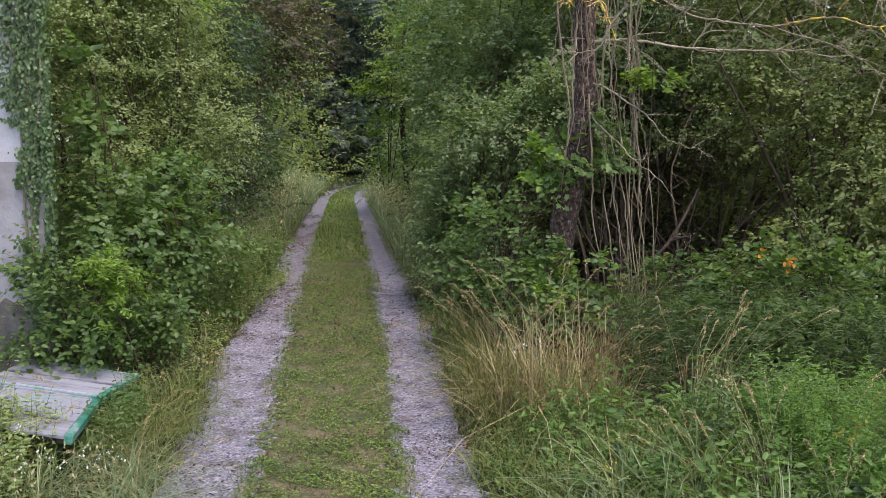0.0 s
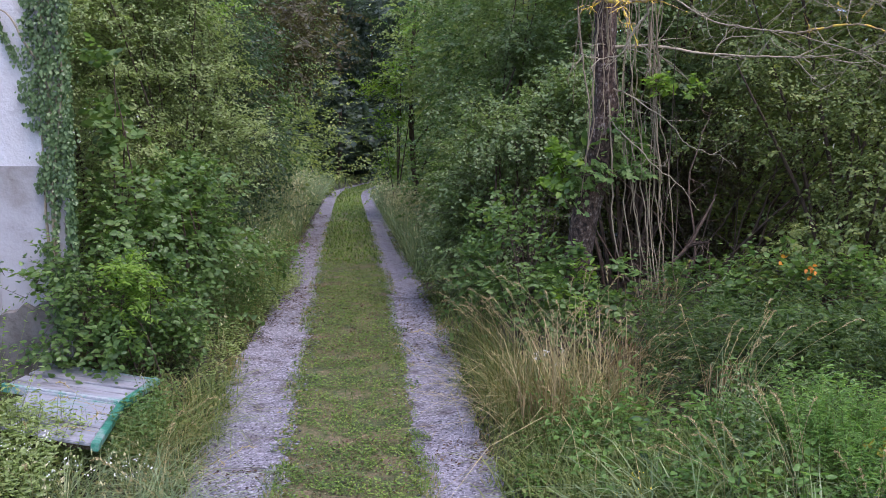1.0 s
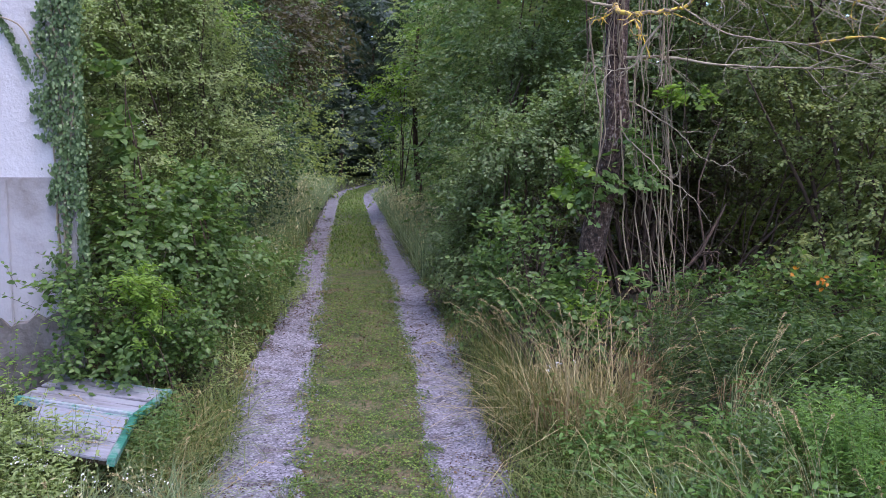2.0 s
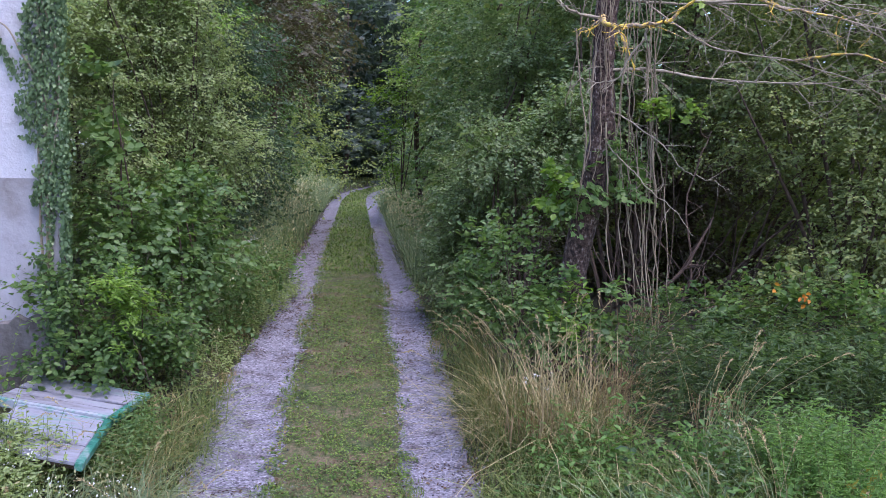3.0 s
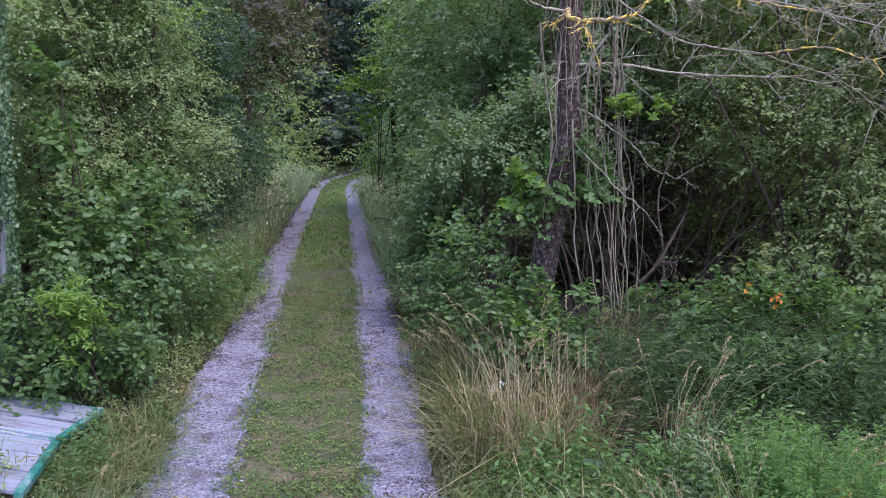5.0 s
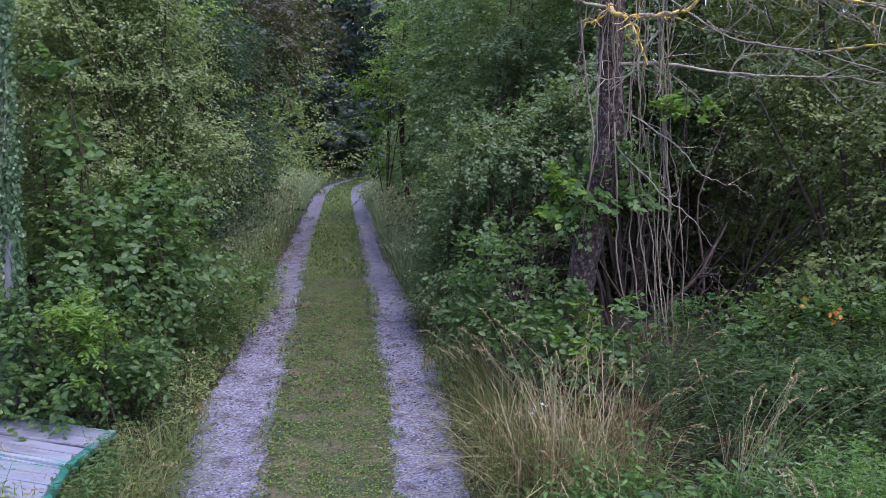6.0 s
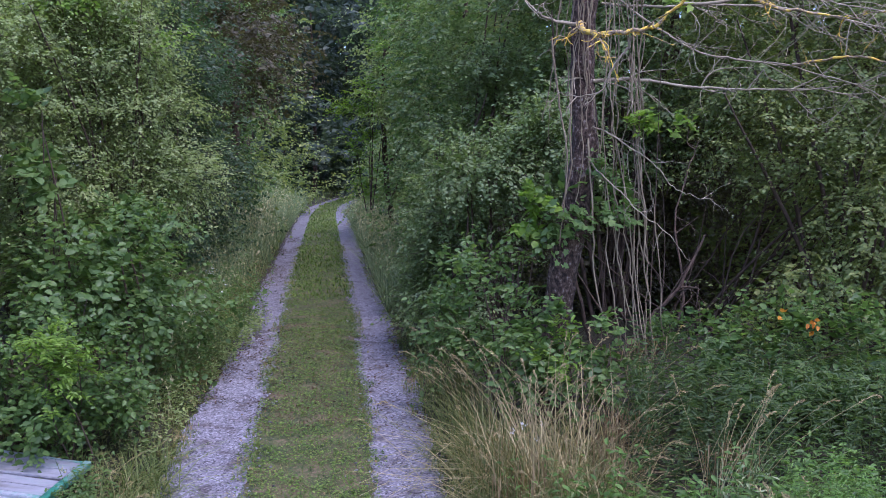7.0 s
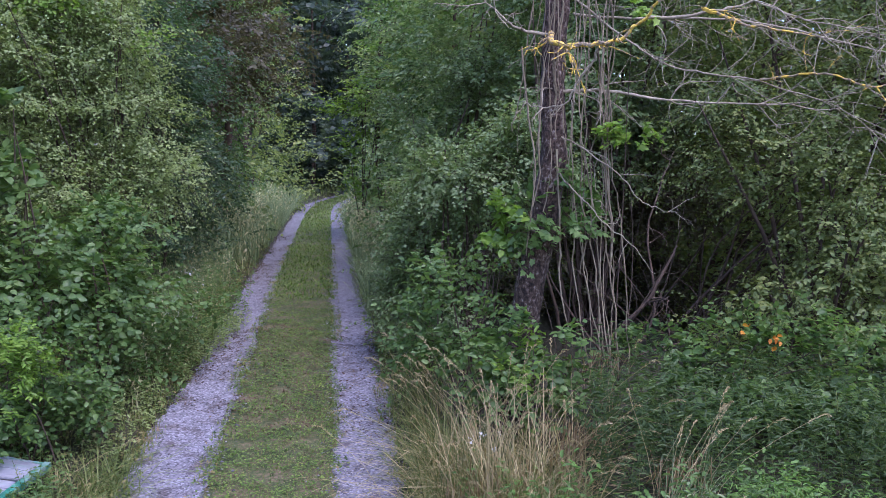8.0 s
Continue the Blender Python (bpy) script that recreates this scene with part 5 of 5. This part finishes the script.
dead_branch([(1.5, 8.2, 3.8), (2.8, 8.0, 3.7), (4.0, 7.8, 3.45), (5.0, 7.7, 3.3)], 0.012, TWIG, 34, 0.6)
dead_branch([(1.4, 8.05, 2.75), (1.7, 7.8, 2.5), (2.0, 7.7, 2.2), (2.25, 7.65, 2.1)], 0.008, TWIG, 7, 0.28)
dead_branch([(1.35, 8.05, 2.5), (1.6, 7.8, 2.15), (1.9, 7.7, 1.85), (2.1, 7.7, 1.6)], 0.0075, TWIG, 5, 0.25)
dead_branch([(1.9, 7.3, 3.62), (2.4, 7.25, 3.66), (2.8, 7.2, 3.78), (3.3, 7.1, 4.0)], 0.015, TWIG, 9, 0.4)
dead_branch([(2.3, 7.2, 3.68), (2.6, 7.0, 3.5), (2.95, 6.9, 3.4)], 0.016, SUNLIT_LICHEN, 5, 0.3)
dead_branch([(2.9, 7.6, 3.2), (3.2, 7.2, 3.22), (3.5, 6.95, 3.1), (3.75, 6.9, 3.2)], 0.012, SUNLIT_LICHEN, 4, 0.25)
dead_branch([(1.3, 8.1, 3.6), (1.0, 8.0, 3.65), (0.75, 7.9, 3.85)], 0.0175, TWIG, 8, 0.3)

for i in range(11):
    # clinging to the trunk, on its bark and ending half-way down
    low = rng.uniform(2.1, 3.0) if i < 13 else rng.uniform(1.1, 1.5)
    z = np.linspace(rng.uniform(4.4, 5.0), low, 34)
    f = (z[0] - z) / (z[0] - low)
    cx = np.interp(z, TRUNK[:, 2], TRUNK[:, 0])
    turn, ph = rng.uniform(0.3, 1.1) * rng.choice([-1, 1]), rng.uniform(-3.0, -1.2)
    r = 0.125 + 0.03 * rng.random() + 0.05 * f * rng.random()
    a = ph + turn * (z - 3) * 0.5
    x = cx + r * np.cos(a) + 0.01 * rng.normal(0, 1, 34).cumsum() * (0.3 + f)
    y = 8.22 - np.abs(r * np.sin(a)) - 0.02 + 0.004 * rng.normal(0, 1, 34).cumsum()
    part_np("vine", tube(np.stack([x, y, z], -1), [rng.uniform(0.004, 0.009), rng.uniform(0.002, 0.005)], 5), VINE, dead, smooth=True)
for i in range(13):
    # hanging free beside it in three loose bundles that spread towards the ground
    core = (1.53, 1.65, 1.76)[i % 3] + rng.normal(0, 0.03)
    low = rng.uniform(0.5, 1.0) if i < 10 else rng.uniform(1.5, 2.2)
    z = np.linspace(rng.uniform(4.3, 4.9), low, 34)
    f = (z[0] - z) / (z[0] - low)
    sway, ph = rng.uniform(0.03, 0.075), rng.uniform(0, 6.28)
    fan = rng.uniform(0.0, 0.42) if i < 10 else rng.uniform(-0.05, 0.2)
    x = core + sway * np.sin(rng.uniform(1.2, 2.6) * z + ph) + 0.1 * f + fan * np.clip(f - 0.4, 0, 1) ** 1.5 + 0.011 * rng.normal(0, 1, 34).cumsum()
    y = 7.98 + sway * np.cos(1.6 * z + ph) + 0.005 * rng.normal(0, 1, 34).cumsum()
    part_np("vine", tube(np.stack([x, y, z], -1), [rng.uniform(0.004, 0.006), rng.uniform(0.004, 0.008)], 5), VINE, dead, smooth=True)
for pts in ([(1.36, 8.05, 2.65), (1.4, 8.0, 1.9), (1.42, 7.95, 1.5), (1.52, 7.9, 0.95)], [(1.24, 8.05, 3.3), (1.2, 8.0, 2.75), (1.22, 8.02, 2.4), (1.12, 8.0, 2.0)], [(1.05, 8.05, 3.5), (1.1, 8.0, 2.9), (1.16, 8.0, 2.5), (1.08, 8.0, 1.75)]):
    part_np("vine", tube(smooth_line(pts, 26, 0.006), [0.009, 0.008, 0.005], 5), VINE, dead, smooth=True)
for pts, r in (([(1.75, 9.3, 0.25), (2.1, 9.2, 0.75), (2.5, 9.1, 1.25), (2.75, 9.1, 1.75)], 0.035), ([(1.6, 9.0, 0.3), (2.2, 8.9, 0.62), (2.7, 8.8, 0.8)], 0.022), ([(2.2, 9.4, 0.3), (2.6, 9.3, 1.0), (2.55, 9.4, 1.9), (2.8, 9.5, 2.6)], 0.02)):
    dead_branch(pts, r, DARKTWIG, 7, 0.35, "fallen_limb")
shrub("ivy and vine leaves climbing the dead tree", (1.55, 8.15, 0), [(1.55, 8.05, 2.0, 0.13, 0.12, 0.75), (1.7, 8.0, 1.0, 0.35, 0.25, 0.4), (1.05, 8.05, 2.1, 0.16, 0.12, 0.22)], 110, L_MID, 0.0825, 0.8, LOBED, 0.2, 6, "climbing_vine", 0.006, seed=23, gaps=-2, extra=0, category="vine")
shrub("lime-green leaves sprouting beside the dead trunk", (0.98, 8.2, 0), [(0.98, 8.15, 2.12, 0.14, 0.08, 0.12), (0.85, 8.2, 1.95, 0.1, 0.08, 0.1)], 30, L_LIGHT, 0.1, 0.85, OVAL, 0.16, 6, "climbing_vine", 0.006, seed=66, gaps=-2, extra=0, category="vine", clump=0.1, per=6)
shrub("bright green shoots at the foot of the dead trunk", (1.2, 7.75, 0), [(1.22, 7.7, 1.2, 0.17, 0.1, 0.18), (1.0, 7.6, 0.85, 0.2, 0.1, 0.2)], 34, L_LIGHT, 0.075, 0.4, OVAL, 0.2, 7, "sapling", 0.006, seed=67, gaps=-2, extra=0)
shrub("leafy vine clump on the dead branches", (2.0, 8.1, 0), [(2.02, 8.0, 2.75, 0.2, 0.15, 0.14), (1.9, 7.6, 3.7, 0.15, 0.15, 0.15)], 26, L_LIGHT, 0.088, 0.8, LOBED, 0.2, 6, "climbing_vine", 0.006, seed=24, gaps=-2, extra=0, category="vine")


# ---- woods ----
def wood(label, spots, mat, seed0, size=0.2, n=420, hmin=9, hmax=13):
    for k, (x, y) in enumerate(spots):
        h = rng.uniform(hmin, hmax)
        w = h * 0.2
        lumps = [(x + rng.normal(0, w * 0.5), y + rng.normal(0, w * 0.5), h * f, w * rng.uniform(0.8, 1.3), w * rng.uniform(0.8, 1.3), h * 0.16) for f in (0.16, 0.34, 0.52, 0.7, 0.86)]
        tree(label, (x, y), h * 0.92, lumps, n, mat, size, 0.16, 9, 1.0, seed0 + k, -0.6, twigs=False, clump=0.7, per=10)


wood("dark woodland tree behind the lane", [(-8, 15), (-9, 20), (-8.5, 26), (-8, 32), (-8.5, 39), (-9.5, 47), (-7.5, 22)], L_DARK, 60, 0.18, 620)
wood("leafy woodland tree close behind the thicket", [(3.8, 14.6), (6.4, 13.2), (8.6, 11.2), (7.4, 9.6)], L_DARK, 70, 0.125, 1000, 7, 9)
wood("dark woodland tree behind the hedge", [(4.6, 20), (7.5, 19), (4, 27), (7, 25), (2.6, 34), (1.5, 42), (5, 34)], L_DARK, 80, 0.18, 700)
# Crowns here take the leaf colour with the haze in it.
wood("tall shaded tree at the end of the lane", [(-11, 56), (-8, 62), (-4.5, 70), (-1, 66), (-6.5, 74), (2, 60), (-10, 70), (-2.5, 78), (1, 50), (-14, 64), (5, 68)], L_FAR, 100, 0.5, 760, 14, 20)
verge("pale_grass", 3000, -4.2, -1.15, 30, 47, 1.1, G_PALE, "tall pale flowering grass mound beside the far lane", lean=0.35, width=0.024, seed=91, power=1.0, limit=-0.8)
shrub("tall hedge closing the field behind the thicket", (10, 21, 0), [(5.5, 22, 3, 2.6, 1, 3), (10, 20, 3, 2.8, 1, 3), (14.5, 16, 3, 2.6, 1, 3), (6, 22, 8, 3, 1, 3), (11, 20, 8, 3, 1, 3), (15, 16, 8, 3, 1, 3), (8, 21.5, 3, 2.4, 1, 3.2), (12.5, 18.5, 3, 2.4, 1, 3.2), (3.5, 23, 5, 2, 1, 4), (8.5, 21.5, 7, 2.4, 1, 3), (7.5, 20.5, 10, 3, 1, 2.6), (12, 18.5, 10, 3, 1, 2.6)], 3400, L_DARK, 0.45, 0.75, DIAMOND, 0.8, 9, "shrub", 0.05, seed=133, gaps=-2, clump=0.8, per=3)
shrub("tall hedge behind the house", (-11, 20, 0), [(-7.5, 21, 3, 2.4, 1, 3), (-11.5, 19, 3, 2.6, 1, 3), (-15.5, 16, 3, 2.6, 1, 3), (-8, 21, 8, 3, 1, 3), (-12.5, 19, 8, 3, 1, 3), (-9.5, 20.5, 3, 2.4, 1, 3.2), (-13.5, 18, 3, 2.4, 1, 3.2), (-10, 20.5, 8, 2.4, 1, 3)], 1300, L_DARK, 0.28, 0.75, DIAMOND, 0.8, 9, "shrub", 0.05, seed=134, gaps=-2, clump=0.5, per=8)

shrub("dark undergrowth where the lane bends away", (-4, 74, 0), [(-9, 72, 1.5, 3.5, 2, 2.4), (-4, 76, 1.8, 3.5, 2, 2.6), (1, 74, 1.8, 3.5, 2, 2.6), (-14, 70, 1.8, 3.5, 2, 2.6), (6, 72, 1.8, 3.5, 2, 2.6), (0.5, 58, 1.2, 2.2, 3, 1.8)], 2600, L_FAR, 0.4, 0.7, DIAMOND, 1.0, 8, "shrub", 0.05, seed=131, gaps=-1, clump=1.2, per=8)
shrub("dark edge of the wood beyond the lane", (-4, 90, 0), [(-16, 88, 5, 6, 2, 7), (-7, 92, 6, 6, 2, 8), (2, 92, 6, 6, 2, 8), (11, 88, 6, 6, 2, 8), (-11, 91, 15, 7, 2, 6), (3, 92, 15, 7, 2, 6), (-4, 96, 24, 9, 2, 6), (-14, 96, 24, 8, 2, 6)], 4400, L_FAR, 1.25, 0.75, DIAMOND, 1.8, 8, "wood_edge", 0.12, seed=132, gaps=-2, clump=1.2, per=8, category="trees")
